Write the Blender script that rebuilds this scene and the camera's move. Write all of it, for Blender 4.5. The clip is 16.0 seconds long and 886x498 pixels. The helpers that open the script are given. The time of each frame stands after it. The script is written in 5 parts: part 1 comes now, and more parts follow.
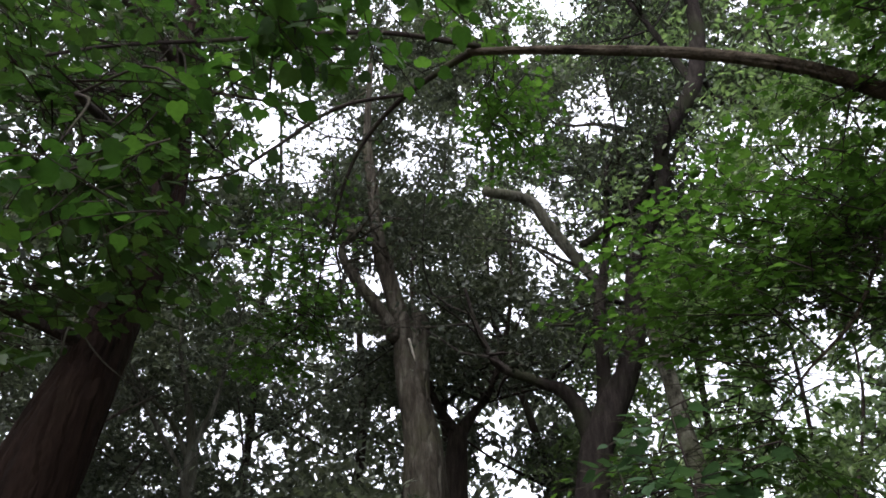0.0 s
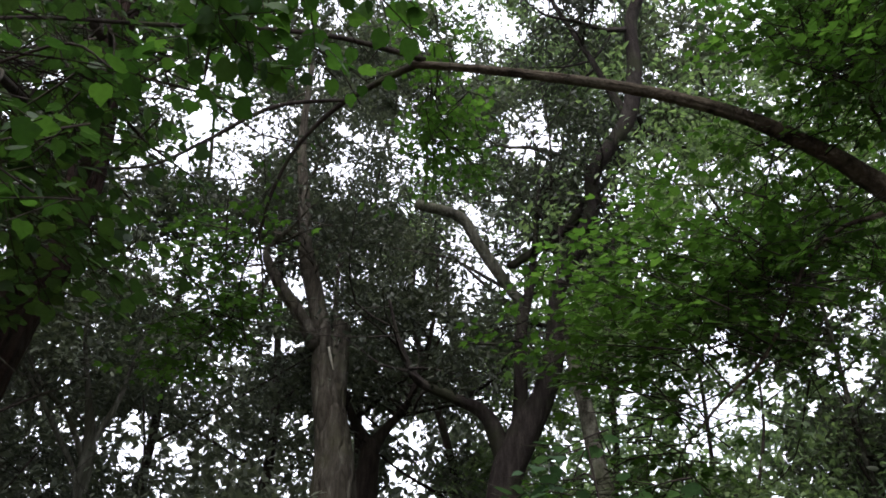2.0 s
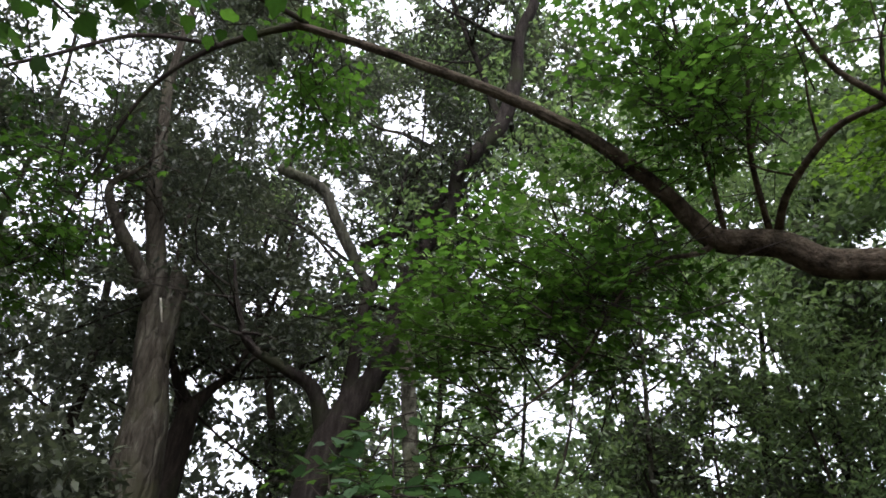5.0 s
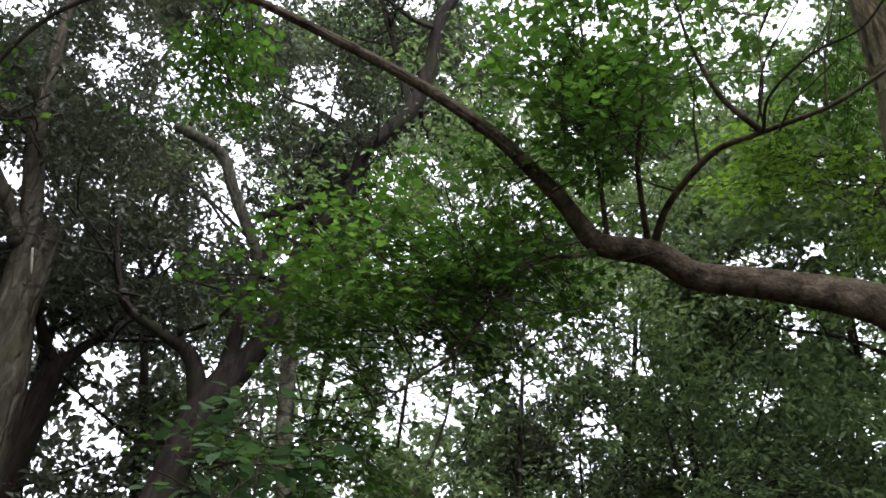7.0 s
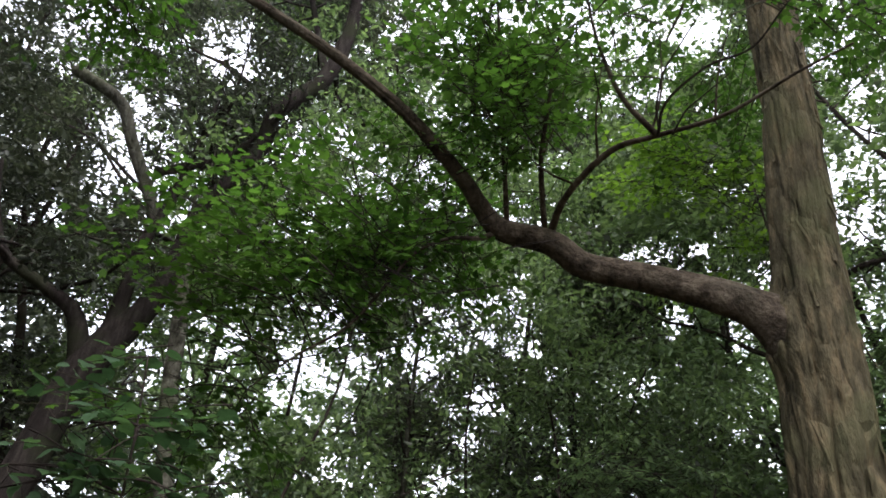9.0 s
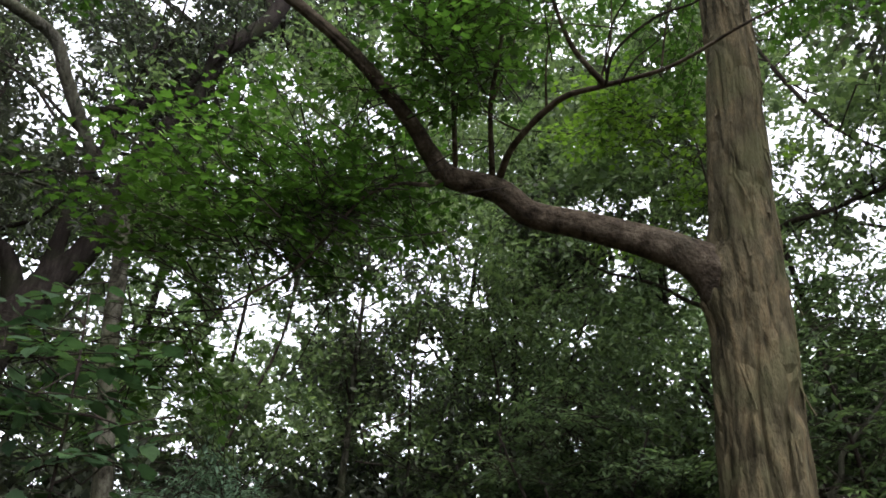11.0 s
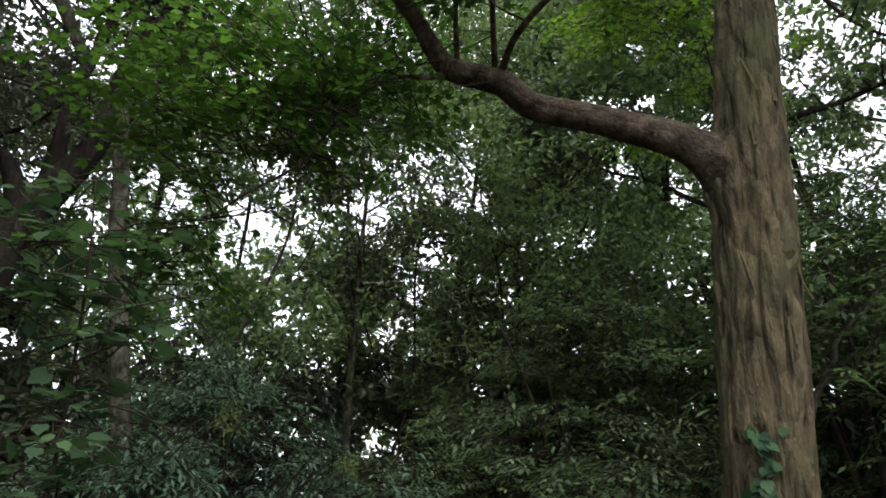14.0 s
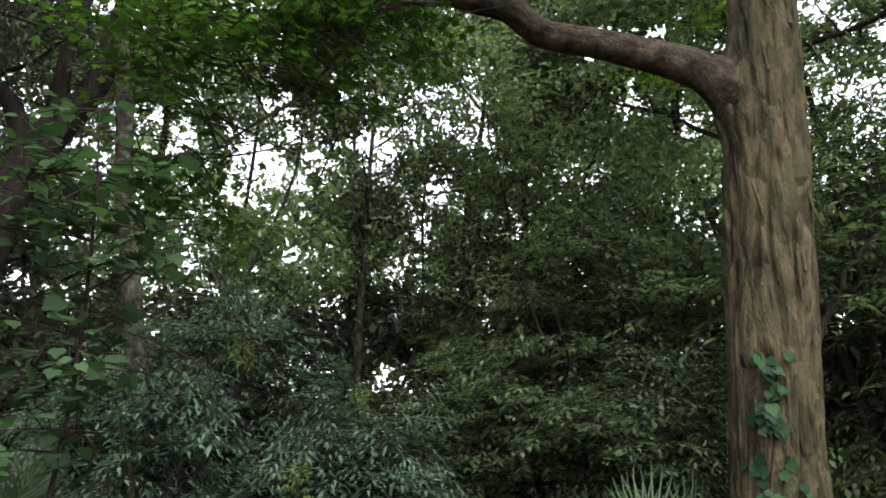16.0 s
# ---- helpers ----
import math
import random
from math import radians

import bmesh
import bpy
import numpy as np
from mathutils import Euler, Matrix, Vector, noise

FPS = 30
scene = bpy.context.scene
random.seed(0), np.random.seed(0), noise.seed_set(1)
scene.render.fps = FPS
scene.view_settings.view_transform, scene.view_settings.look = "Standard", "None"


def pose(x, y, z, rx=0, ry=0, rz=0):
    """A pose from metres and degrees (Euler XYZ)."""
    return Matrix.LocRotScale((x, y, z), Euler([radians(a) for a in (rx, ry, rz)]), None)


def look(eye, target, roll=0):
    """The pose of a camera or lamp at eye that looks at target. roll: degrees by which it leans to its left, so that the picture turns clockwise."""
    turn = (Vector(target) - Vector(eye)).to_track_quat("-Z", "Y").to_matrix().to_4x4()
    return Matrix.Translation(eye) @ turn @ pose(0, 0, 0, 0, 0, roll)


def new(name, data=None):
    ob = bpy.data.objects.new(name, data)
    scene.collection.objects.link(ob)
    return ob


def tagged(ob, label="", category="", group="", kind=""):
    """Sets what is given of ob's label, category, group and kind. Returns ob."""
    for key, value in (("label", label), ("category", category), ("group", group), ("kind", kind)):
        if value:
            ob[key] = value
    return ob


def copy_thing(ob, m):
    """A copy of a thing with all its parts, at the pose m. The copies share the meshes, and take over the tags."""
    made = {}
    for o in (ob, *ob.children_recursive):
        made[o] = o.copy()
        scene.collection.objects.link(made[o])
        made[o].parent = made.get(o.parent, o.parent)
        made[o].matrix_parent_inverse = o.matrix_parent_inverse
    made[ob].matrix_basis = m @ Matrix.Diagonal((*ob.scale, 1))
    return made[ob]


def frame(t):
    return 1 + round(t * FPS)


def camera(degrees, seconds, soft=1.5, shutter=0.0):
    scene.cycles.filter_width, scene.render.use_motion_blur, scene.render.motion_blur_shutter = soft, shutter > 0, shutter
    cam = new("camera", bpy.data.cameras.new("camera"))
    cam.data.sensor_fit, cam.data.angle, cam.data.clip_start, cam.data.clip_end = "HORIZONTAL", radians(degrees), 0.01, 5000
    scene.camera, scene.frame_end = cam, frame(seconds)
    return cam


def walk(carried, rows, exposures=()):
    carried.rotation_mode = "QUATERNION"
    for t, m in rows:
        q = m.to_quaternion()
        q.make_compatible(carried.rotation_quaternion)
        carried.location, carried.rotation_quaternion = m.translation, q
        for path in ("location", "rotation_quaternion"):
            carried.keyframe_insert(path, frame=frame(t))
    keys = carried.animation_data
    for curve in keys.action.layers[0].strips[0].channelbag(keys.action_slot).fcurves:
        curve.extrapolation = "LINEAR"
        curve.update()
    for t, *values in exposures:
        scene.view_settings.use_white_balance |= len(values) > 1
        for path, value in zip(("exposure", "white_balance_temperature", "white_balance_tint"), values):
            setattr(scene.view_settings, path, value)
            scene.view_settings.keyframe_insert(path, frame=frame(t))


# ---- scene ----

# ---- the camera and its walk ----
cam = camera(63.4, 16.0, soft=1.75)
walk(cam, [
    (0.0, pose(0.000, 0.000, 1.600, 122.00, 0.00, 0.00)),
    (0.5, pose(-0.015, 0.016, 1.624, 122.57, 0.10, -1.63)),
    (1.0, pose(-0.015, 0.019, 1.634, 123.02, -0.46, -3.62)),
    (1.5, pose(-0.012, 0.033, 1.645, 122.97, -0.92, -5.80)),
    (2.0, pose(-0.010, 0.040, 1.647, 122.94, -0.76, -7.32)),
    (2.5, pose(-0.010, 0.040, 1.660, 122.96, -1.26, -9.16)),
    (3.0, pose(0.011, 0.013, 1.652, 123.00, -1.32, -10.77)),
    (3.5, pose(0.035, 0.006, 1.646, 122.94, -1.59, -13.02)),
    (4.0, pose(0.055, 0.008, 1.631, 122.53, -2.39, -16.03)),
    (4.5, pose(0.074, 0.007, 1.613, 122.30, -2.96, -18.94)),
    (5.0, pose(0.082, -0.001, 1.612, 122.09, -3.12, -21.86)),
    (7.5, pose(0.120, -0.065, 1.565, 121.30, -3.91, -34.25)),
    (8.0, pose(0.115, -0.086, 1.562, 120.96, -3.77, -36.72)),
    (8.5, pose(0.110, -0.105, 1.561, 120.42, -3.58, -38.48)),
    (9.0, pose(0.111, -0.117, 1.554, 120.07, -3.83, -40.43)),
    (11.5, pose(0.111, -0.112, 1.474, 115.29, -2.50, -45.05)),
    (12.0, pose(0.115, -0.107, 1.452, 114.02, -2.56, -45.32)),
    (12.5, pose(0.120, -0.118, 1.431, 112.79, -2.09, -44.71)),
    (13.0, pose(0.121, -0.110, 1.410, 111.64, -1.98, -44.60)),
    (13.5, pose(0.122, -0.095, 1.393, 110.50, -1.87, -44.36)),
    (14.0, pose(0.125, -0.085, 1.377, 109.46, -1.97, -44.20)),
    (14.5, pose(0.132, -0.073, 1.365, 108.40, -2.21, -44.05)),
    (15.0, pose(0.133, -0.071, 1.351, 107.24, -1.66, -43.81)),
    (15.5, pose(0.132, -0.069, 1.334, 105.95, -1.61, -43.65)),
    (16.0, pose(0.143, -0.066, 1.319, 104.69, -1.54, -43.44)),
], exposures=[(0.0, 1.28, 6330, 15.3), (1.0, 1.15, 6338, 15.2), (2.0, 1.12, 6346, 15.1), (3.0, 1.14, 6353, 15.0), (4.0, 1.21, 6361, 14.9), (5.0, 1.36, 6369, 14.7), (7.5, 1.48, 6388, 14.5), (9.0, 1.42, 6400, 14.3), (11.5, 1.36, 6471, 12.5), (12.5, 1.13, 6500, 11.8), (13.5, 1.11, 6500, 12.1), (14.5, 1.3, 6500, 12.4), (16.0, 1.62, 6500, 12.8)])

# ---- world: a bright overcast sky, and a weak wide sun behind the cloud ----
SUN_AZ, SUN_EL = radians(205), radians(60)      # from north (+y), clockwise
world = bpy.data.worlds.new("overcast_sky")
scene.world = world
world.use_nodes = True
wt = world.node_tree
wt.nodes.clear()
sky = wt.nodes.new("ShaderNodeTexSky")
sky.sky_type, sky.sun_disc = "NISHITA", False
sky.sun_elevation, sky.sun_rotation = SUN_EL, SUN_AZ
sky.air_density, sky.dust_density = 1.0, 4.0
sky_bg = wt.nodes.new("ShaderNodeBackground")
sky_bg.inputs["Strength"].default_value = 0.06
wt.links.new(sky.outputs[0], sky_bg.inputs["Color"])
cloud_bg = wt.nodes.new("ShaderNodeBackground")
cloud_bg.inputs["Color"].default_value = (0.93, 0.95, 1.0, 1)
cloud_bg.inputs["Strength"].default_value = 1.1
sky_sum = wt.nodes.new("ShaderNodeAddShader")
wt.links.new(sky_bg.outputs[0], sky_sum.inputs[0])
wt.links.new(cloud_bg.outputs[0], sky_sum.inputs[1])
sky_out = wt.nodes.new("ShaderNodeOutputWorld")
wt.links.new(sky_sum.outputs[0], sky_out.inputs["Surface"])

sun_data = bpy.data.lights.new("sun", "SUN")
sun_data.energy, sun_data.angle, sun_data.color = 1.4, radians(40), (1.0, 0.97, 0.92)
sun = new("sun", sun_data)
sun.matrix_world = look((math.sin(SUN_AZ) * math.cos(SUN_EL) * 40, math.cos(SUN_AZ) * math.cos(SUN_EL) * 40, math.sin(SUN_EL) * 40), (0, 0, 0))


# ---- materials ----
def fresh(name):
    m = bpy.data.materials.new(name)
    m.use_nodes = True
    m.node_tree.nodes.clear()
    return m, m.node_tree.nodes, m.node_tree.links


def ramp(nodes, stops):
    r = nodes.new("ShaderNodeValToRGB")
    e = r.color_ramp.elements
    while len(e) < len(stops):
        e.new(0.5)
    for el, (p, c) in zip(e, stops):
        el.position, el.color = p, (*c, 1)
    return r


def leaf_material(name, dark, mid, light, through_share=0.4, rough=0.42, single=False, gloss=0.35):
    """Leaf: every blade has its own green; thin enough for the sky to glow through."""
    m, n, l = fresh(name)
    rnd = n.new("ShaderNodeObjectInfo" if single else "ShaderNodeNewGeometry")
    r = ramp(n, [(0.0, dark), (0.55, mid), (1.0, light)])
    l.new(rnd.outputs["Random" if single else "Random Per Island"], r.inputs[0])
    pos = n.new("ShaderNodeNewGeometry")
    big = n.new("ShaderNodeTexNoise")
    big.inputs["Scale"].default_value = 0.9
    l.new(pos.outputs["Position"], big.inputs["Vector"])
    fine = n.new("ShaderNodeTexNoise")
    fine.inputs["Scale"].default_value = 70
    l.new(pos.outputs["Position"], fine.inputs["Vector"])
    mul = n.new("ShaderNodeMath")
    mul.operation = "MULTIPLY_ADD"
    l.new(big.outputs["Fac"], mul.inputs[0])
    mul.inputs[1].default_value, mul.inputs[2].default_value = 0.9, 0.4
    mul2 = n.new("ShaderNodeMath")
    mul2.operation = "MULTIPLY_ADD"
    l.new(fine.outputs["Fac"], mul2.inputs[0])
    mul2.inputs[1].default_value, mul2.inputs[2].default_value = 0.5, 0.75
    val = n.new("ShaderNodeMath")
    val.operation = "MULTIPLY"
    l.new(mul.outputs[0], val.inputs[0])
    l.new(mul2.outputs[0], val.inputs[1])
    hsv = n.new("ShaderNodeHueSaturation")
    l.new(r.outputs[0], hsv.inputs["Color"])
    l.new(val.outputs[0], hsv.inputs["Value"])
    p = n.new("ShaderNodeBsdfPrincipled")
    p.inputs["Roughness"].default_value = rough
    p.inputs["Specular IOR Level"].default_value = gloss
    l.new(hsv.outputs[0], p.inputs["Base Color"])
    warm = n.new("ShaderNodeMix")
    warm.data_type, warm.blend_type = "RGBA", "MULTIPLY"
    warm.inputs["Factor"].default_value = 1.0
    warm.inputs["B"].default_value = (1.5, 1.6, 1.15, 1)
    l.new(hsv.outputs[0], warm.inputs["A"])
    tr = n.new("ShaderNodeBsdfTranslucent")
    l.new(warm.outputs["Result"], tr.inputs["Color"])
    mix = n.new("ShaderNodeMixShader")
    mix.inputs[0].default_value = through_share
    l.new(p.outputs[0], mix.inputs[1])
    l.new(tr.outputs[0], mix.inputs[2])
    out = n.new("ShaderNodeOutputMaterial")
    l.new(mix.outputs[0], out.inputs["Surface"])
    return m


def bark_material(name, stops, scale=(9, 9, 1.6), moss=0.0, moss_colour=(0.07, 0.10, 0.03), bump=0.5, fine_scale=60, plates=None, grain_bump=1.0, fibre=0.22, cracks=0.0):
    """Bark: vertical streaks, fine grain, and blotches of lichen or moss."""
    m, n, l = fresh(name)
    geo = n.new("ShaderNodeNewGeometry")
    mp = n.new("ShaderNodeMapping")
    mp.inputs["Scale"].default_value = scale
    l.new(geo.outputs["Position"], mp.inputs["Vector"])
    streak = n.new("ShaderNodeTexNoise")
    streak.inputs["Scale"].default_value, streak.inputs["Detail"].default_value, streak.inputs["Roughness"].default_value = 1.6, 6, 0.65
    l.new(mp.outputs[0], streak.inputs["Vector"])
    r = ramp(n, stops)
    height = streak.outputs["Fac"]
    if plates:
        warp = n.new("ShaderNodeTexNoise")
        warp.inputs["Scale"].default_value, warp.inputs["Detail"].default_value = 5.0, 3
        l.new(geo.outputs["Position"], warp.inputs["Vector"])
        shift = n.new("ShaderNodeMix")
        shift.data_type, shift.blend_type = "RGBA", "ADD"
        shift.inputs["Factor"].default_value = 0.09
        l.new(geo.outputs["Position"], shift.inputs["A"])
        l.new(warp.outputs["Color"], shift.inputs["B"])
        pm = n.new("ShaderNodeMapping")
        pm.inputs["Scale"].default_value = plates
        l.new(shift.outputs["Result"], pm.inputs["Vector"])
        edge = n.new("ShaderNodeTexVoronoi")
        edge.feature = "DISTANCE_TO_EDGE"
        edge.inputs["Scale"].default_value = 1.0
        l.new(pm.outputs[0], edge.inputs["Vector"])
        cell = n.new("ShaderNodeTexVoronoi")
        cell.inputs["Scale"].default_value = 1.0
        l.new(pm.outputs[0], cell.inputs["Vector"])
        crack = ramp(n, [(0.0, (0, 0, 0)), (0.16, (1, 1, 1))])
        l.new(edge.outputs["Distance"], crack.inputs[0])
        tone = n.new("ShaderNodeMix")
        tone.data_type = "FLOAT"
        tone.inputs[0].default_value = 0.10
        l.new(streak.outputs["Fac"], tone.inputs[2])
        l.new(cell.outputs["Color"], tone.inputs[3])
        l.new(tone.outputs[0], r.inputs[0])
        hm = n.new("ShaderNodeMath")
        hm.operation = "MULTIPLY_ADD"
        l.new(crack.outputs[0], hm.inputs[0])
        hm.inputs[1].default_value = 1.2
        soft_streak = n.new("ShaderNodeMath")
        soft_streak.operation = "MULTIPLY"
        soft_streak.inputs[1].default_value = 0.5
        l.new(streak.outputs["Fac"], soft_streak.inputs[0])
        l.new(soft_streak.outputs[0], hm.inputs[2])
        height = hm.outputs[0]
    else:
        l.new(streak.outputs["Fac"], r.inputs[0])
    grain = n.new("ShaderNodeTexNoise")
    grain.inputs["Scale"].default_value, grain.inputs["Detail"].default_value = fine_scale, 4
    gmap = n.new("ShaderNodeMapping")
    gmap.inputs["Scale"].default_value = (1, 1, fibre if plates else 1)
    l.new(geo.outputs["Position"], gmap.inputs["Vector"])
    l.new(gmap.outputs[0], grain.inputs["Vector"])
    gm = n.new("ShaderNodeMix")
    gm.data_type, gm.blend_type = "RGBA", "OVERLAY"
    gm.inputs["Factor"].default_value = 0.55
    l.new(r.outputs[0], gm.inputs["A"])
    l.new(grain.outputs["Fac"], gm.inputs["B"])
    desat = n.new("ShaderNodeHueSaturation")
    desat.inputs["Saturation"].default_value = 0.85
    l.new(gm.outputs["Result"], desat.inputs["Color"])
    shade = desat.outputs[0]
    if cracks:
        cmap = n.new("ShaderNodeMapping")
        cmap.inputs["Scale"].default_value = (9, 9, 2.0)
        l.new(geo.outputs["Position"], cmap.inputs["Vector"])
        split = n.new("ShaderNodeTexNoise")
        split.inputs["Scale"].default_value, split.inputs["Detail"].default_value, split.inputs["Distortion"].default_value = 1.0, 5, 0.5
        l.new(cmap.outputs[0], split.inputs["Vector"])
        cr = ramp(n, [(0.35, (1 - cracks,) * 3), (0.42, (1, 1, 1))])
        l.new(split.outputs["Fac"], cr.inputs[0])
        cm = n.new("ShaderNodeMix")
        cm.data_type, cm.blend_type = "RGBA", "MULTIPLY"
        cm.inputs["Factor"].default_value = 1.0
        l.new(desat.outputs[0], cm.inputs["A"])
        l.new(cr.outputs[0], cm.inputs["B"])
        shade = cm.outputs["Result"]
        deep = n.new("ShaderNodeMath")
        deep.operation = "ADD"
        l.new(height, deep.inputs[0])
        l.new(cr.outputs[0], deep.inputs[1])
        height = deep.outputs[0]
    blot = n.new("ShaderNodeTexNoise")
    blot.inputs["Scale"].default_value, blot.inputs["Detail"].default_value = 2.3, 5
    l.new(geo.outputs["Position"], blot.inputs["Vector"])
    br = ramp(n, [(0.5, (0, 0, 0)), (0.66, (moss, moss, moss))])
    l.new(blot.outputs["Fac"], br.inputs[0])
    mm = n.new("ShaderNodeMix")
    mm.data_type = "RGBA"
    l.new(br.outputs[0], mm.inputs["Factor"])
    l.new(shade, mm.inputs["A"])
    mm.inputs["B"].default_value = (*moss_colour, 1)
    p = n.new("ShaderNodeBsdfPrincipled")
    p.inputs["Roughness"].default_value = 0.9
    p.inputs["Specular IOR Level"].default_value = 0.06
    l.new(mm.outputs["Result"], p.inputs["Base Color"])
    add = n.new("ShaderNodeMath")
    add.operation = "MULTIPLY_ADD"
    l.new(grain.outputs["Fac"], add.inputs[0])
    add.inputs[1].default_value = grain_bump
    l.new(height, add.inputs[2])
    bp = n.new("ShaderNodeBump")
    bp.inputs["Strength"].default_value, bp.inputs["Distance"].default_value = bump, 0.04 if plates else 0.02
    l.new(add.outputs[0], bp.inputs["Height"])
    l.new(bp.outputs[0], p.inputs["Normal"])
    out = n.new("ShaderNodeOutputMaterial")
    l.new(p.outputs[0], out.inputs["Surface"])
    return m


MAPLE_LEAF = leaf_material("maple_leaf_green", (0.025, 0.059, 0.010), (0.040, 0.090, 0.015), (0.066, 0.132, 0.023), 0.5, gloss=0.25)
MAPLE_LEAF_ONE = leaf_material("maple_leaf_green_single", (0.026, 0.062, 0.010), (0.042, 0.096, 0.015), (0.070, 0.142, 0.023), 0.5, gloss=0.25, single=True)
BROAD_LEAF = leaf_material("broad_leaf_green", (0.016, 0.037, 0.009), (0.026, 0.058, 0.013), (0.045, 0.089, 0.017), 0.44)
BROAD_LEAF_ONE = leaf_material("broad_leaf_green_single", (0.014, 0.035, 0.007), (0.023, 0.057, 0.010), (0.040, 0.088, 0.014), 0.44, single=True, rough=0.6, gloss=0.12)
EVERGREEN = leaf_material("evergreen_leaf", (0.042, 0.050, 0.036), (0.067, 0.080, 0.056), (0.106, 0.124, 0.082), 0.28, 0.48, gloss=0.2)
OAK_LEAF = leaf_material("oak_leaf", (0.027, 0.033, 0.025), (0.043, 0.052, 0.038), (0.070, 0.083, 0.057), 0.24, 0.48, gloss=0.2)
FOREST_LEAF = leaf_material("forest_leaf", (0.056, 0.088, 0.042), (0.100, 0.152, 0.067), (0.168, 0.240, 0.097), 0.44)
# Darker bush leaf: the shade behind the maple trunk is put into its green.
SHADED_BUSH_LEAF = leaf_material("shaded_bush_leaf", (0.040, 0.068, 0.030), (0.066, 0.108, 0.045), (0.108, 0.165, 0.066), 0.40, 0.5, gloss=0.25)
BUSH_LEAF = leaf_material("bush_leaf", (0.052, 0.082, 0.046), (0.093, 0.142, 0.073), (0.156, 0.224, 0.105), 0.44, 0.5, gloss=0.3)
NANDINA_LEAF = leaf_material("nandina_leaf", (0.084, 0.140, 0.098), (0.126, 0.204, 0.141), (0.174, 0.270, 0.186), 0.30, 0.65, gloss=0.1)
NANDINA_LEAF_ONE = leaf_material("nandina_leaf_single", (0.084, 0.140, 0.098), (0.126, 0.204, 0.141), (0.174, 0.270, 0.186), 0.30, 0.65, single=True, gloss=0.1)
BUSH_LEAF_ONE = leaf_material("bush_leaf_single", (0.052, 0.082, 0.046), (0.093, 0.142, 0.073), (0.156, 0.224, 0.105), 0.44, 0.5, single=True, gloss=0.3)
SAPLING_LEAF = leaf_material("sapling_leaf", (0.026, 0.054, 0.026), (0.038, 0.077, 0.034), (0.056, 0.106, 0.042), 0.35, 0.65, single=True, gloss=0.12)
SAPLING_LEAF_MANY = leaf_material("sapling_leaf_many", (0.026, 0.054, 0.026), (0.038, 0.077, 0.034), (0.056, 0.106, 0.042), 0.35, 0.65, gloss=0.12)
PALM_LEAF = leaf_material("palm_leaf", (0.034, 0.062, 0.030), (0.048, 0.086, 0.040), (0.074, 0.122, 0.056), 0.2, 0.5)
IVY_LEAF = leaf_material("ivy_leaf", (0.012, 0.040, 0.017), (0.021, 0.062, 0.025), (0.046, 0.108, 0.034), 0.3, 0.5, single=True, gloss=0.15)

MAPLE_BARK = bark_material("maple_bark", [(0.27, (0.012, 0.009, 0.005)), (0.38, (0.034, 0.028, 0.015)), (0.50, (0.059, 0.050, 0.026)), (0.60, (0.091, 0.068, 0.033)), (0.70, (0.084, 0.075, 0.041))], (8, 8, 2.2), moss=0.7, moss_colour=(0.062, 0.063, 0.032), bump=0.5, plates=(7.0, 7.0, 1.7), grain_bump=0.9, fine_scale=85, fibre=0.28, cracks=0.60)
MAPLE_ARM_BARK = bark_material("maple_arm_bark", [(0.34, (0.012, 0.009, 0.006)), (0.5, (0.040, 0.030, 0.020)), (0.66, (0.076, 0.060, 0.040))], (5, 5, 5), 0.4, (0.062, 0.056, 0.040), bump=0.8, fine_scale=38)
DARK_BARK = bark_material("dark_bark", [(0.3, (0.014, 0.011, 0.010)), (0.5, (0.029, 0.022, 0.018)), (0.75, (0.056, 0.045, 0.037))], moss=0.3, moss_colour=(0.028, 0.036, 0.014))
# Dark red-brown bark, its colour lowered further to carry the canopy shade.
SHADED_LIME_BARK = bark_material("shaded_lime_bark", [(0.3, (0.005, 0.003, 0.002)), (0.5, (0.013, 0.0068, 0.0046)), (0.75, (0.027, 0.016, 0.0105))], moss=0.3, moss_colour=(0.016, 0.018, 0.008), bump=0.5, plates=(9, 9, 1.2), grain_bump=0.5)
SNAG_BARK = bark_material("snag_bark", [(0.30, (0.016, 0.012, 0.008)), (0.45, (0.040, 0.034, 0.025)), (0.58, (0.062, 0.055, 0.041)), (0.72, (0.130, 0.122, 0.098))], (5, 5, 1.1), moss=0.7, moss_colour=(0.052, 0.052, 0.030), bump=0.6, plates=(6, 6, 1.6), grain_bump=0.6)
LEAN_BARK = bark_material("mottled_bark", [(0.36, (0.014, 0.013, 0.009)), (0.47, (0.040, 0.038, 0.027)), (0.62, (0.092, 0.090, 0.068))], (8, 8, 4.5), moss=0.5, moss_colour=(0.048, 0.056, 0.028), bump=0.5)
GREY_BARK = bark_material("grey_bark", [(0.30, (0.024, 0.023, 0.017)), (0.48, (0.058, 0.056, 0.042)), (0.60, (0.090, 0.088, 0.068)), (0.72, (0.178, 0.178, 0.148))], moss=0.5, moss_colour=(0.045, 0.050, 0.026), bump=0.4, plates=(7, 7, 1.2), grain_bump=0.5)
OAK_BARK = bark_material("oak_bark", [(0.28, (0.011, 0.008, 0.007)), (0.5, (0.024, 0.019, 0.017)), (0.75, (0.052, 0.044, 0.037))], moss=0.6, moss_colour=(0.029, 0.034, 0.017))
PALE_WOOD = bark_material("pale_wood", [(0.3, (0.30, 0.28, 0.22)), (0.7, (0.52, 0.49, 0.40))], (6, 6, 2))
TWIG_BARK = bark_material("twig_bark", [(0.3, (0.012, 0.009, 0.008)), (0.7, (0.034, 0.026, 0.021))], (6, 6, 6), 0.2)
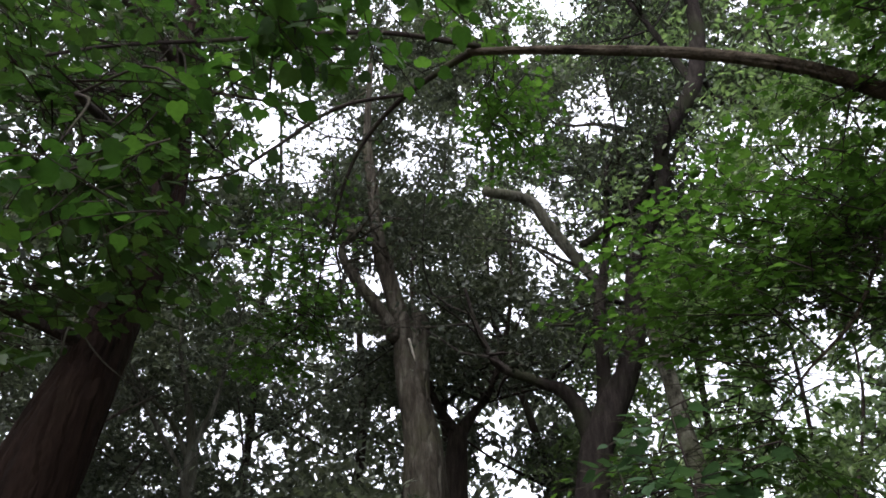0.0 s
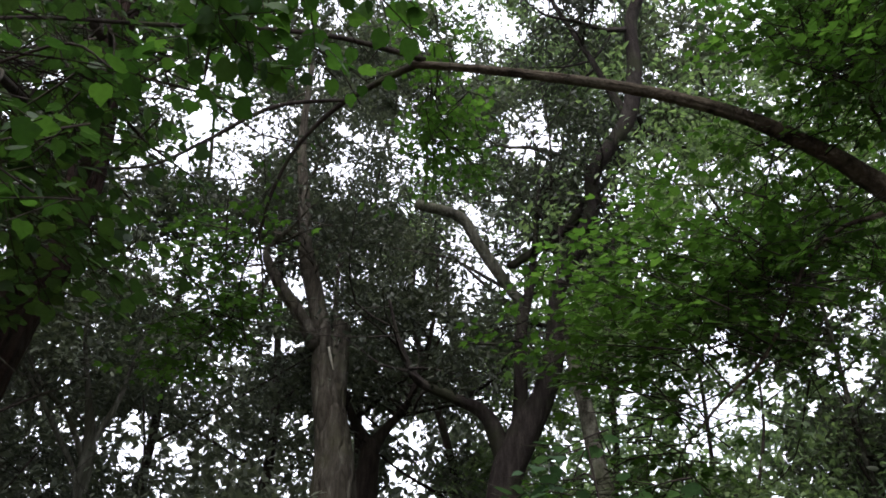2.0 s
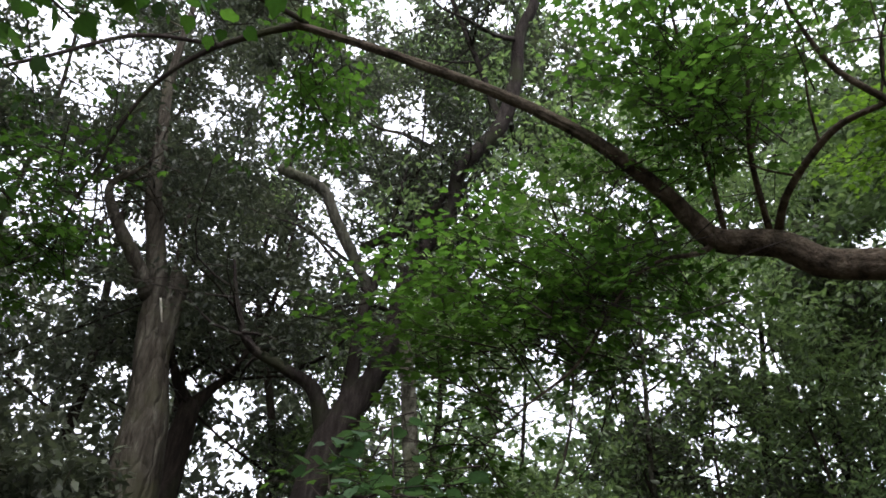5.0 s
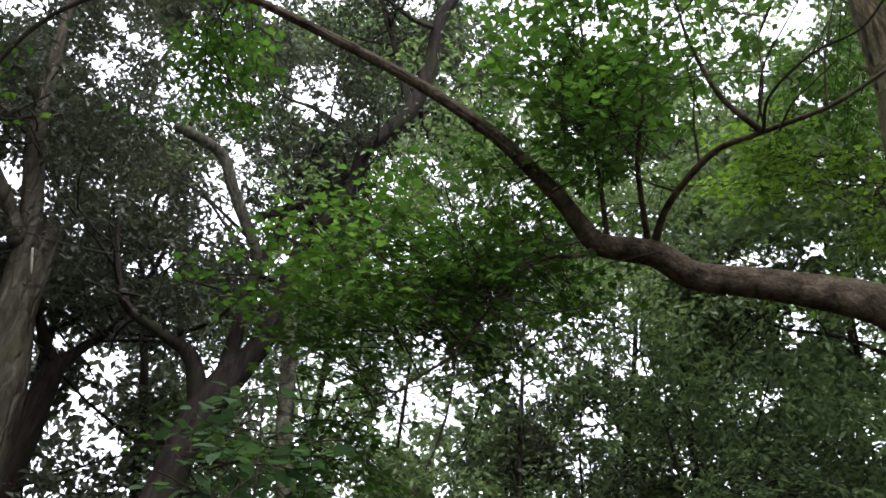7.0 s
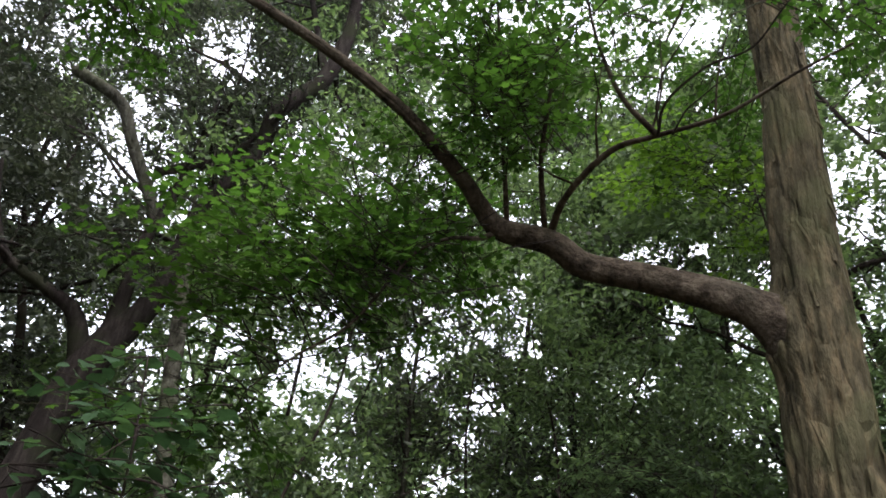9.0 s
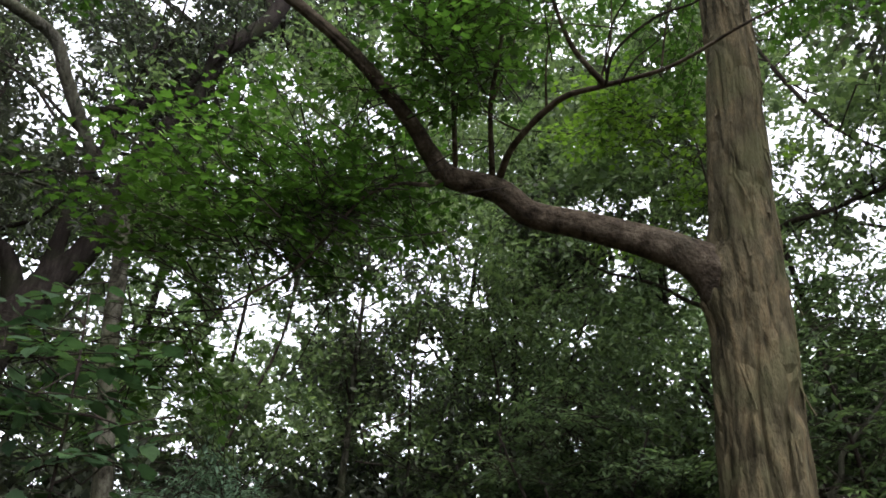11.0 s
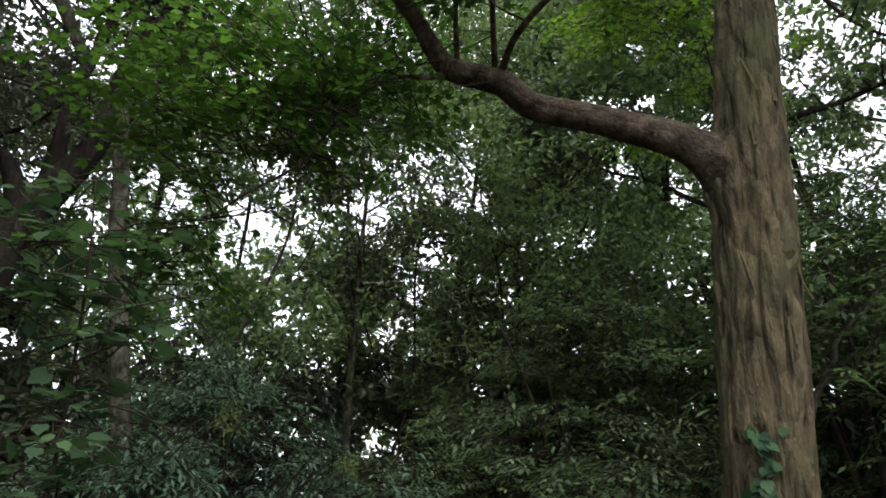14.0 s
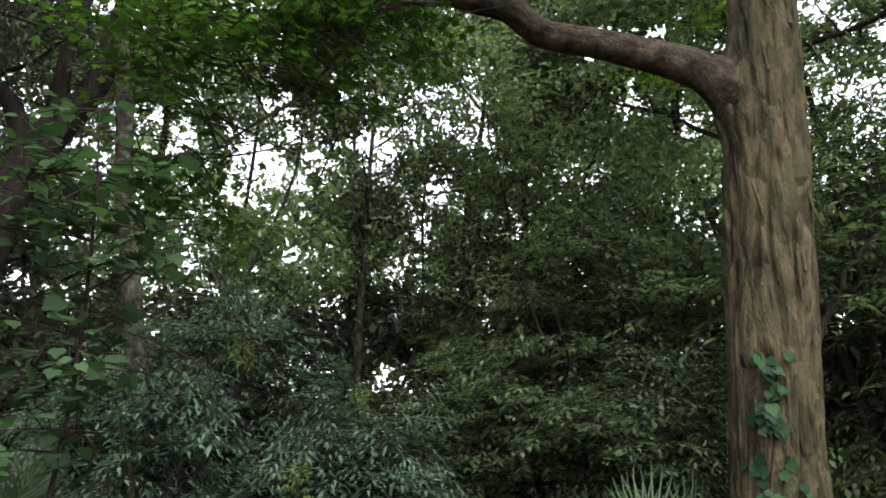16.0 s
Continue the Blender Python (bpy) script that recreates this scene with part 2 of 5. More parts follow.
SOIL = bark_material("forest_floor", [(0.25, (0.030, 0.022, 0.014)), (0.5, (0.070, 0.052, 0.032)), (0.75, (0.13, 0.095, 0.055))], (3, 3, 3), 0.5, (0.05, 0.07, 0.025), 0.8)

# ---- small builders ----
rng = np.random.default_rng(11)
STAND = np.array([0.0, 0.0, 1.6])
UP = np.array([0.0, 0.0, 1.0])


def unit(v):
    v = np.asarray(v, float)
    return v / np.maximum(np.linalg.norm(v, axis=-1, keepdims=True), 1e-9)


def mesh_of(name, verts, faces, material, smooth=True):
    """verts (n, 3); faces: arrays of equal-sided polygons, one or several."""
    me = bpy.data.meshes.new(name)
    groups = faces if isinstance(faces, list) else [faces]
    loops = np.concatenate([g.reshape(-1) for g in groups]).astype(np.int32)
    sizes = np.concatenate([np.full(len(g), g.shape[1], np.int32) for g in groups])
    me.vertices.add(len(verts))
    me.vertices.foreach_set("co", np.asarray(verts, np.float32).reshape(-1))
    me.loops.add(len(loops))
    me.loops.foreach_set("vertex_index", loops)
    me.polygons.add(len(sizes))
    me.polygons.foreach_set("loop_start", np.concatenate([[0], np.cumsum(sizes)[:-1]]).astype(np.int32))
    if smooth:
        me.polygons.foreach_set("use_smooth", np.ones(len(sizes), bool))
    me.update(calc_edges=True)
    me.validate()
    me.materials.append(material)
    return me


def thing(name, base, label, category, group="", kind=""):
    ob = new(name)
    ob.empty_display_size = 0.2
    ob.location = base
    return tagged(ob, label, category, group, kind)


def part(name, me, parent, label="", kind=""):
    """One mesh, laid out in world places, as a part of a thing (or of a part that stands at the origin of its thing)."""
    ob = new(name, me)
    ob.parent = parent
    root = parent if parent.parent is None else parent.parent
    if parent.parent is None:
        ob.matrix_parent_inverse = Matrix.Translation(-root.location)
    return tagged(ob, label, kind=kind)


def spline(points, per=6):
    """Catmull-Rom through rows of numbers."""
    p = np.asarray(points, float)
    q = np.vstack([2 * p[0] - p[1], p, 2 * p[-1] - p[-2]])
    out = []
    for i in range(len(p) - 1):
        a, b, c, d = q[i:i + 4]
        for t in np.linspace(0, 1, per, endpoint=False):
            out.append(0.5 * (2 * b + (c - a) * t + (2 * a - 5 * b + 4 * c - d) * t * t + (3 * b - a - 3 * c + d) * t ** 3))
    out.append(p[-1])
    out = np.array(out)
    if out.shape[1] > 3:
        out[:, 3] = np.maximum(out[:, 3], 0.002)
    return out


def tube_arrays(path, sides, rough=0.0, seed=0.0, tip=True):
    """Rings along a path of rows x, y, z, radius."""
    c, r = path[:, :3], path[:, 3]
    tan = unit(np.gradient(c, axis=0))
    ref = np.array([0.31, 0.95, 0.05]) if abs(tan[0][2]) > 0.6 else UP
    side = np.cross(tan, ref)
    side = unit(side)
    for i in range(1, len(c)):
        s = side[i - 1] - tan[i] * np.dot(side[i - 1], tan[i])
        side[i] = s / max(np.linalg.norm(s), 1e-9)
    other = np.cross(tan, side)
    ang = np.linspace(0, 2 * np.pi, sides, endpoint=False)
    rad = r[:, None] * np.ones(sides)[None]
    if rough:
        s = np.concatenate([[0], np.cumsum(np.linalg.norm(np.diff(c, axis=0), axis=1))])[:, None] * 1.4
        rad = rad * (1 + rough * (np.sin(3 * ang[None] + seed + 0.6 * s) * 0.5 + np.sin(5 * ang[None] - seed * 2 + 1.3 * s) * 0.3 + np.sin(2 * ang[None] + 2.1 * s + seed) * 0.5))
    v = c[:, None] + rad[..., None] * (np.cos(ang)[None, :, None] * side[:, None] + np.sin(ang)[None, :, None] * other[:, None])
    v = v.reshape(-1, 3)
    k = np.arange(sides)
    rows = np.arange(len(c) - 1)[:, None] * sides
    f = np.stack([rows + k, rows + (k + 1) % sides, rows + sides + (k + 1) % sides, rows + sides + k], -1).reshape(-1, 4)
    n = len(v)
    caps = []
    if tip:
        v = np.vstack([v, c[-1] + tan[-1] * r[-1] * 0.6, c[0]])
        last = (len(c) - 1) * sides
        caps = np.vstack([np.stack([last + k, last + (k + 1) % sides, np.full(sides, n)], -1), np.stack([(k + 1) % sides, k, np.full(sides, n + 1)], -1)])
    return v, f, caps


def tube(name, points, material, sides=10, per=6, rough=0.08, seed=0.0):
    v, f, caps = tube_arrays(spline(points, per), sides, rough, seed)
    return mesh_of(name, v, [f, caps], material)


class Bundle:
    """Gathers many thin tubes or leaves into one mesh."""

    def __init__(self):
        self.v, self.f, self.n = [], [], 0

    def add(self, v, f):
        self.v.append(v)
        self.f.append(f + self.n)
        self.n += len(v)

    def twig(self, points, sides=4, per=3):
        v, f, _ = tube_arrays(spline(points, per), sides, tip=False)
        self.add(v, f)

    def mesh(self, name, material):
        return mesh_of(name, np.vstack(self.v), np.vstack(self.f), material)


# ---- leaf outlines: (along, across, up), and their faces ----
def leaf_shape(points, centre):
    """A blade from half an outline, mirrored, folded a little along its midrib; a fan of triangles."""
    left = [(u, w, 0.10 * w + z) for u, w, z in points]
    right = [(u, -w, 0.10 * w + z) for u, w, z in points[1:-1]]
    rim = left + right[::-1]
    v = np.array(rim + [centre], float)
    k = len(rim)
    return v, np.array([[k, i, (i + 1) % k] for i in range(k)])


KITE = (np.array([(0, 0, 0), (0.42, 0.27, 0.03), (1, 0, -0.10), (0.42, -0.27, 0.03)], float), np.array([[0, 1, 2, 3]]))
OVAL = (np.array([(0, 0, 0), (0.28, 0.19, 0.04), (0.68, 0.18, 0.02), (1, 0, -0.12), (0.68, -0.18, 0.02), (0.28, -0.19, 0.04)], float), np.array([[0, 1, 2, 3], [0, 3, 4, 5]]))
LANCE = (np.array([(0, 0, 0), (0.36, 0.15, 0.04), (1, 0, -0.20), (0.36, -0.15, 0.04)], float), np.array([[0, 1, 2], [0, 2, 3]]))
BLADE = (np.array([(0, 0, 0), (0.45, 0.19, 0.03), (1, 0, -0.12), (0.45, -0.19, 0.03)], float), np.array([[0, 1, 2, 3]]))
LOBED = leaf_shape([(0, 0, 0), (0.08, 0.22, 0), (0.30, 0.34, 0), (0.66, 0.52, -0.06), (0.56, 0.21, 0), (1, 0, -0.10)], (0.42, 0, -0.02))
HEART = leaf_shape([(0, 0, 0), (-0.08, 0.20, 0), (0.10, 0.42, 0), (0.34, 0.46, -0.01), (0.62, 0.40, -0.05), (0.60, 0.30, -0.02), (0.84, 0.15, -0.05), (1, 0, -0.12)], (0.36, 0, -0.03))


def leaf_turns(axis, normal):
    """Turns with columns along, across, up."""
    a = unit(axis)
    b = unit(np.cross(normal, a))
    return np.stack([a, b, np.cross(a, b)], -1)


def leaves_arrays(shape, at, axis, normal, size):
    tv, tf = shape
    turn = leaf_turns(axis, normal)
    v = at[:, None] + np.einsum("nij,kj->nki", turn, tv) * size[:, None, None]
    f = tf[None] + (np.arange(len(at)) * len(tv))[:, None, None]
    return v.reshape(-1, 3), f.reshape(-1, tf.shape[1])


# openings of the wood through which the sky shows: bearing, height, half width in degrees, as seen from the clearing
OPENINGS = [(-11.9, 40.4, 3.5), (-13.3, 37.1, 2.6), (-18.3, 41.1, 1.6), (-10.0, 29.9, 0.9), (-0.7, 27.1, 0.7), (-7.0, 24.4, 1.2),
            (3.4, 18.7, 1.1), (4.7, 14.7, 1.1), (-16.0, 15.6, 1.3), (-13.3, 15.8, 0.9), (29.6, 19.8, 0.9), (26.2, 18.6, 0.6),
            (22.3, 21.3, 0.9), (16.1, 41.0, 0.7), (14.2, 49.7, 1.6), (4.4, 49.4, 1.2), (-31.0, 38.6, 1.2), (37.8, 33.2, 0.9),
            (43.5, 18.5, 1.2), (41.8, 14.7, 1.3), (36.3, 21.1, 1.0), (31.7, 21.4, 0.7), (59.1, 23.6, 0.9), (59.5, 46.9, 1.9),
            (65.0, 44.8, 1.9), (72.4, 29.9, 1.9), (74.0, 28.6, 1.9), (39.4, 3.3, 1.5), (25.3, 9.5, 0.7), (12.2, 8.4, 0.9)]
OPENINGS += [(63.4, 23.9, 1.1), (31.4, 13.2, 0.6), (28.3, 19.7, 1.0), (29.8, 18.3, 1.0), (40.4, 12.2, 1.1), (37.4, 19.6, 0.8),
            (63.3, 22.0, 0.8), (46.9, 23.7, 0.8), (48.8, 20.3, 0.6), (19.3, 22.0, 0.7), (56.5, 19.5, 0.7), (52.6, 6.6, 0.6),
            (29.2, 29.0, 0.8), (32.1, 20.5, 0.9), (27.6, 16.9, 0.9), (30.0, 22.0, 0.7), (47.3, 22.3, 1.1), (16.9, 43.1, 0.8),
            (6.7, 26.0, 0.8), (3.9, 25.4, 0.8), (28.7, 37.8, 1.0), (46.2, 47.7, 1.1), (56.0, 47.1, 1.3), (60.2, 41.2, 1.2),
            (72.9, 33.4, 1.1), (72.9, 29.0, 1.3), (23.6, 11.3, 0.4), (4.3, 30.8, 0.9), (12.2, 36.8, 0.7), (55.3, 29.0, 0.7)]
OPENINGS += [(4.6, 19.0, 0.9), (28.3, 18.7, 0.7), (18.3, 51.0, 1.3), (30.0, 24.7, 1.0), (0.8, 19.3, 0.8), (25.5, 49.5, 1.3),
            (-5.9, 24.6, 0.7), (-22.1, 35.6, 0.9), (-4.2, 19.0, 0.6), (-21.6, 44.0, 0.9), (-18.0, 36.7, 0.8), (-30.1, 39.8, 0.7),
            (-17.4, 43.1, 0.8), (-22.5, 40.7, 0.7), (3.4, 15.4, 0.8), (32.4, 17.5, 0.6), (38.7, 20.8, 0.9), (31.5, 45.9, 0.7),
            (18.1, 40.6, 0.8), (8.8, 46.7, 0.8), (19.1, 35.0, 0.6), (-16.8, 17.8, 0.9), (-24.2, 20.5, 0.7)]
OPENINGS += [(63.5, 39.8, 1.0), (66.4, 42.5, 1.1), (58.6, 44.8, 0.9), (69.2, 34.0, 0.9), (73.0, 31.9, 1.2), (63.9, 35.1, 0.7)]
OPENINGS += [(59.5, 24.0, 1.1), (63.6, 23.7, 0.9), (63.4, 21.8, 0.8), (56.2, 19.4, 0.9), (46.7, 28.2, 0.6), (46.8, 24.7, 0.6), (47.5, 22.2, 0.6), (46.4, 20.6, 0.5), (43.3, 18.7, 1.1), (41.8, 15.1, 1.1), (39.9, 11.9, 1.1), (45.3, 13.2, 0.8), (40.3, 8.4, 0.8), (39.8, 3.3, 1.4), (41.3, 2.5, 0.6), (52.9, 6.2, 0.6), (30.3, 21.6, 1.0), (32.8, 22.3, 0.9), (29.4, 19.5, 1.5), (27.5, 20.1, 1.0), (26.2, 16.7, 1.0), (31.8, 18.4, 1.0), (34.3, 20.9, 0.9), (23.5, 11.9, 0.8), (31.5, 12.6, 0.8), (25.2, 9.3, 1.1), (21.4, 6.0, 0.6), (16.3, 5.7, 0.6)]
OPENINGS += [(12.7, 8.8, 0.9), (43.4, 23.0, 0.8), (41.5, 21.8, 0.6), (48.8, 19.9, 0.5), (28.7, 17.9, 1.2), (30.2, 23.6, 0.6), (37.6, 21.6, 0.7), (73.3, 32.7, 1.2), (73.5, 29.4, 1.0), (78.0, 26.1, 1.0), (76.7, 33.0, 0.9), (30.6, 21.8, 1.2), (33.2, 20.3, 1.4), (28.6, 19.0, 1.2), (26.6, 20.0, 0.9), (30.6, 17.9, 1.0), (35.2, 18.7, 0.8), (27.5, 17.1, 1.0), (20.2, 21.7, 0.8), (17.4, 23.8, 0.6), (22.2, 23.4, 0.8), (21.6, 19.8, 0.8), (43.6, 18.3, 0.9), (41.8, 14.8, 1.2), (6.9, 13.0, 1.4), (8.5, 9.2, 1.4), (6.3, 26.7, 0.8), (4.6, 25.7, 0.9)]
OPENINGS += [(4.3, 18.2, 1.2), (46.0, 26.6, 0.6), (45.5, 21.8, 0.6), (41.9, 12.8, 0.8), (21.0, 23.4, 0.6), (28.2, 19.0, 0.9), (30.9, 21.7, 1.0), (28.8, 23.7, 0.7), (22.6, 20.7, 0.9), (37.5, 33.4, 0.6), (14.4, 41.2, 0.8), (17.2, 40.8, 0.7), (4.4, 18.7, 1.2), (3.4, 16.2, 0.8), (6.0, 13.3, 1.1), (-13.1, 15.8, 0.8), (-17.2, 14.9, 0.9), (-22.2, 19.5, 0.7), (-7.1, 24.5, 0.9), (-10.0, 29.6, 0.8)]
OPENINGS += [(58.8, 45.9, 1.6), (63.2, 45.2, 1.7), (61.0, 42.7, 1.2), (65.3, 39.0, 1.0), (65.5, 41.9, 1.2)]
OPENINGS += [(-30.5, 38.9, 0.8), (-33.2, 40.6, 0.8), (-18.7, 43.0, 0.9), (-19.1, 41.1, 0.8), (-16.7, 45.6, 0.8), (-6.0, 49.8, 0.8), (-11.2, 46.0, 0.7), (-20.6, 36.9, 0.9), (-18.0, 36.7, 0.7), (3.4, 48.9, 1.1), (8.7, 48.5, 0.9), (12.6, 50.5, 1.5), (25.0, 50.0, 1.4), (-12.3, 41.1, 2.4), (-12.6, 37.5, 1.3), (-4.1, 41.8, 0.8), (14.8, 40.9, 0.8), (32.1, 46.4, 0.9), (-25.0, 37.2, 0.6), (-9.0, 42.6, 0.8)]
OPENINGS += [(76.3, 35.0, 1.4), (74.2, 29.1, 1.2), (77.3, 32.0, 1.3), (79.9, 29.3, 1.1), (75.3, 32.5, 1.3)]
OPENINGS += [(74.9, 33.3, 1.3), (74.4, 29.3, 1.5), (76.4, 37.8, 1.2), (75.6, 27.1, 1.0), (80.1, 31.0, 1.0)]
OPENINGS += [(43.4, 18.4, 1.9), (41.8, 14.8, 1.8), (40.1, 12.0, 1.6), (59.5, 23.8, 1.7), (63.4, 23.0, 1.6), (56.3, 19.4, 1.2), (46.8, 24.5, 1.1), (47.4, 22.0, 1.1)]
OPENINGS = np.array(OPENINGS)
OPENINGS[:, 2] *= np.where(OPENINGS[:, 2] < 1.0, 0.94, 0.80)


def bearing(p):
    d = p - STAND
    return np.degrees(np.arctan2(d[:, 0], d[:, 1])), np.degrees(np.arcsin(d[:, 2] / np.maximum(np.linalg.norm(d, axis=1), 1e-6)))


LATTICE = np.random.default_rng(5).random((4, 128, 128))


def field(az, el, cell, k):
    """Smooth random field over bearing and height, 0 to 1."""
    u, w = (az + 200) / cell, (el + 100) / cell
    i, j = np.floor(u).astype(int), np.floor(w).astype(int)
    fu, fw = u - i, w - j
    fu, fw = fu * fu * (3 - 2 * fu), fw * fw * (3 - 2 * fw)
    t = LATTICE[k]
    a, c = t[i % 128, j % 128] * (1 - fu) + t[(i + 1) % 128, j % 128] * fu, t[i % 128, (j + 1) % 128] * (1 - fu) + t[(i + 1) % 128, (j + 1) % 128] * fu
    return a * (1 - fw) + c * fw


def kept(p, soft=0.5, thin=0.18, level=0.715, rest=0.0):
    """Which of these places are not inside an opening of the wood; the canopy is also thinner in many small spots."""
    chance = np.random.default_rng(11)
    d = unit(p - STAND)
    az, el = np.radians(OPENINGS[:, 0]), np.radians(OPENINGS[:, 1])
    o = np.stack([np.sin(az) * np.cos(el), np.cos(az) * np.cos(el), np.sin(el)], -1)
    off = np.degrees(np.arccos(np.clip(d @ o.T, -1, 1))) / OPENINGS[None, :, 2]
    nearest = off.min(1) + chance.normal(0, 0.18, len(p))
    keep = np.clip((nearest - 0.70) / soft, 0.24, 1)
    keep = np.maximum(np.where(nearest < 0.45, 0.07, keep), rest)
    az, el = bearing(p)
    f = 0.45 * field(az, el, 3.8, 0) + 0.55 * field(az * 0.8, el * 1.45, 0.85, 1)
    keep *= 1 - (1 - thin) * np.clip((f - level) / 0.05, 0, 1)
    return chance.random(len(p)) < keep


def spray(start, end, twigs, gap=0.05, side=(0.18, 0.36), leaf=0.075, flat=0.25, first=0.15, out=None, jitter=0.28, rings=7):
    """A leafy shoot: a bowed twig with side twigs in one flat plane and leaves in two ranks. Adds rows place, axis, normal, size to out."""
    s, e = np.asarray(start, float), np.asarray(end, float)
    length = np.linalg.norm(e - s)
    mid = (s + e) / 2 + UP * length * 0.07 + rng.normal(0, 0.03, 3) * length
    ts = np.linspace(0, 1, rings)[:, None]
    c = (1 - ts) ** 2 * s + 2 * ts * (1 - ts) * mid + ts ** 2 * e
    twigs.twig(np.hstack([c, np.linspace(0.0055, 0.0016, rings)[:, None] * (0.7 + 0.5 * length)]), 3, 1)
    d = unit(e - s)
    plane = unit(UP + rng.normal(0, flat, 3))
    across = unit(np.cross(plane, d))
    runs = [(c[-3] if rings > 4 else c[-2], c[-1])]
    n = max(3, int(length / 0.13))
    for i, t in enumerate(np.linspace(first, 0.95, n)):
        at = (1 - t) ** 2 * s + 2 * t * (1 - t) * mid + t * t * e
        sgn = 1 if i % 2 else -1
        way = unit(d * 0.75 + across * sgn * rng.uniform(0.5, 1.0) + UP * rng.normal(-0.05, 0.12))
        tip = at + way * rng.uniform(*side) * (1.15 - 0.5 * t)
        twigs.twig(np.array([(*at, 0.0025), (*tip, 0.0012)]), 3, 1)
        runs.append((at, tip))
    for a, b in runs:
        run = np.linalg.norm(b - a)
        k = max(2, int(run / gap))
        f = (np.arange(k) + rng.random(k) * 0.5) / k
        base = a + (b - a) * f[:, None]
        dd = unit(b - a)
        ac = unit(np.cross(plane, dd))
        sg = np.where(np.arange(k) % 2, 1, -1)[:, None]
        ax = unit(dd * 0.7 + ac * sg * rng.uniform(0.5, 1.0, (k, 1)) + rng.normal(0, 0.2, (k, 3)) - UP * 0.12)
        no = unit(plane + rng.normal(0, jitter, (k, 3)))
        out.append(np.hstack([base + ax * leaf * 0.35, ax, no, leaf * rng.uniform(0.6, 1.25, (k, 1))]))


def clump(centres, count, radius, leaf, squash=0.33, tilt=0.5):
    """Leaves round many centres at once: tufts that point outwards and lie roughly level."""
    n = len(centres) * count
    c = np.repeat(centres, count, 0)
    d = unit(rng.normal(0, 1, (n, 3)))
    d[:, 2] *= squash
    rr = np.repeat(rng.uniform(0.55, 1.2, len(centres)), count)[:, None] * radius * rng.random((n, 1)) ** 0.45
    p = c + d * rr
    ax = unit(d + rng.normal(0, 0.6, (n, 3)) - UP * 0.15)
    no = unit(UP + rng.normal(0, tilt, (n, 3)))
    return np.hstack([p, ax, no, leaf * rng.uniform(0.6, 1.3, (n, 1))])


def leaf_mesh(name, shape, rows, material):
    v, f = leaves_arrays(shape, rows[:, :3], rows[:, 3:6], rows[:, 6:9], rows[:, 9])
    return mesh_of(name, v, f, material)


def single_leaves(rows, shape, material, parent, name="leaf"):
    """Leaves as objects of their own on one mesh."""
    me = mesh_of(name, shape[0], shape[1], material)
    turn = leaf_turns(rows[:, 3:6], rows[:, 6:9])
    for r, t in zip(rows, turn):
        ob = new(name, me)
        ob.parent = parent
        m = Matrix([[*(t[i] * r[9]), r[i]] for i in range(3)] + [[0, 0, 0, 1]])
        ob.matrix_parent_inverse = Matrix.Translation(-parent.location)
        ob.matrix_basis = m


def nearest_on(paths, p):
    allp = np.vstack([q[:, :3] for q in paths])
    return allp[np.argmin(np.linalg.norm(allp - p, axis=1) + 0.3 * np.abs(allp[:, 2] - p[2]))]


def boughs(paths, centre, radii, count, twigs, out, reach=(0.5, 1.0), **how):
    """Leafy shoots that fill an ellipsoid, each joined by a twig to the nearest limb."""
    centre, radii = np.asarray(centre, float), np.asarray(radii, float)
    anchor = nearest_on(paths, centre)
    hub = anchor + (centre - anchor) * 0.6
    if np.linalg.norm(hub - anchor) > 0.1:
        bow = (anchor + hub) / 2 + rng.normal(0, 0.05, 3) + UP * 0.06
        twigs.twig(np.array([(*anchor, 0.006), (*bow, 0.005), (*hub, 0.0035)]), 6, 4)
    for _ in range(count):
        d = unit(rng.normal(0, 1, 3))
        e = centre + d * radii * rng.uniform(0.55, 1.0)
        flow = unit(e - anchor + rng.normal(0, 0.25, 3))
        flow[2] *= 0.35
        s = e - unit(flow) * rng.uniform(*reach)
        if rng.random() < 0.35:
            twigs.twig(np.array([(*hub, 0.0035), (*((hub + s) / 2 + UP * 0.05), 0.003), (*s, 0.003)]), 4, 3)
        spray(s, e, twigs, out=out, **how)


# ---- the lines of the trunks and limbs: x, y, z, radius ----
trunk_line = [(4.70, 1.88, -0.15, 0.38), (4.74, 1.86, 0.35, 0.305), (4.77, 1.85, 1.09, 0.272), (4.77, 1.83, 1.63, 0.265), (4.79, 1.80, 2.34, 0.260), (4.80, 1.76, 3.12, 0.252), (4.81, 1.72, 3.75, 0.240),
              (4.80, 1.68, 4.38, 0.213), (4.81, 1.60, 5.41, 0.185), (4.81, 1.58, 5.84, 0.182), (4.82, 1.56, 6.62, 0.18), (4.9, 1.5, 8.5, 0.13), (5.0, 1.5, 10.5, 0.06)]
ARM = [(4.79, 1.78, 3.28, 0.11), (4.69, 1.86, 3.58, 0.145), (4.56, 1.96, 3.76, 0.140), (4.42, 2.07, 3.85, 0.126), (4.24, 2.32, 3.97, 0.110), (4.04, 2.57, 4.07, 0.100), (3.80, 2.86, 4.17, 0.098), (3.59, 3.01, 4.34, 0.098),
       (3.30, 3.25, 4.43, 0.084), (3.09, 3.26, 4.55, 0.068), (2.86, 3.24, 4.70, 0.056), (2.35, 3.27, 4.99, 0.045), (1.76, 3.41, 5.28, 0.039), (1.09, 3.62, 5.55, 0.034), (0.54, 3.88, 5.83, 0.029), (0.20, 3.99, 5.93, 0.027)]
SHOOTS = []
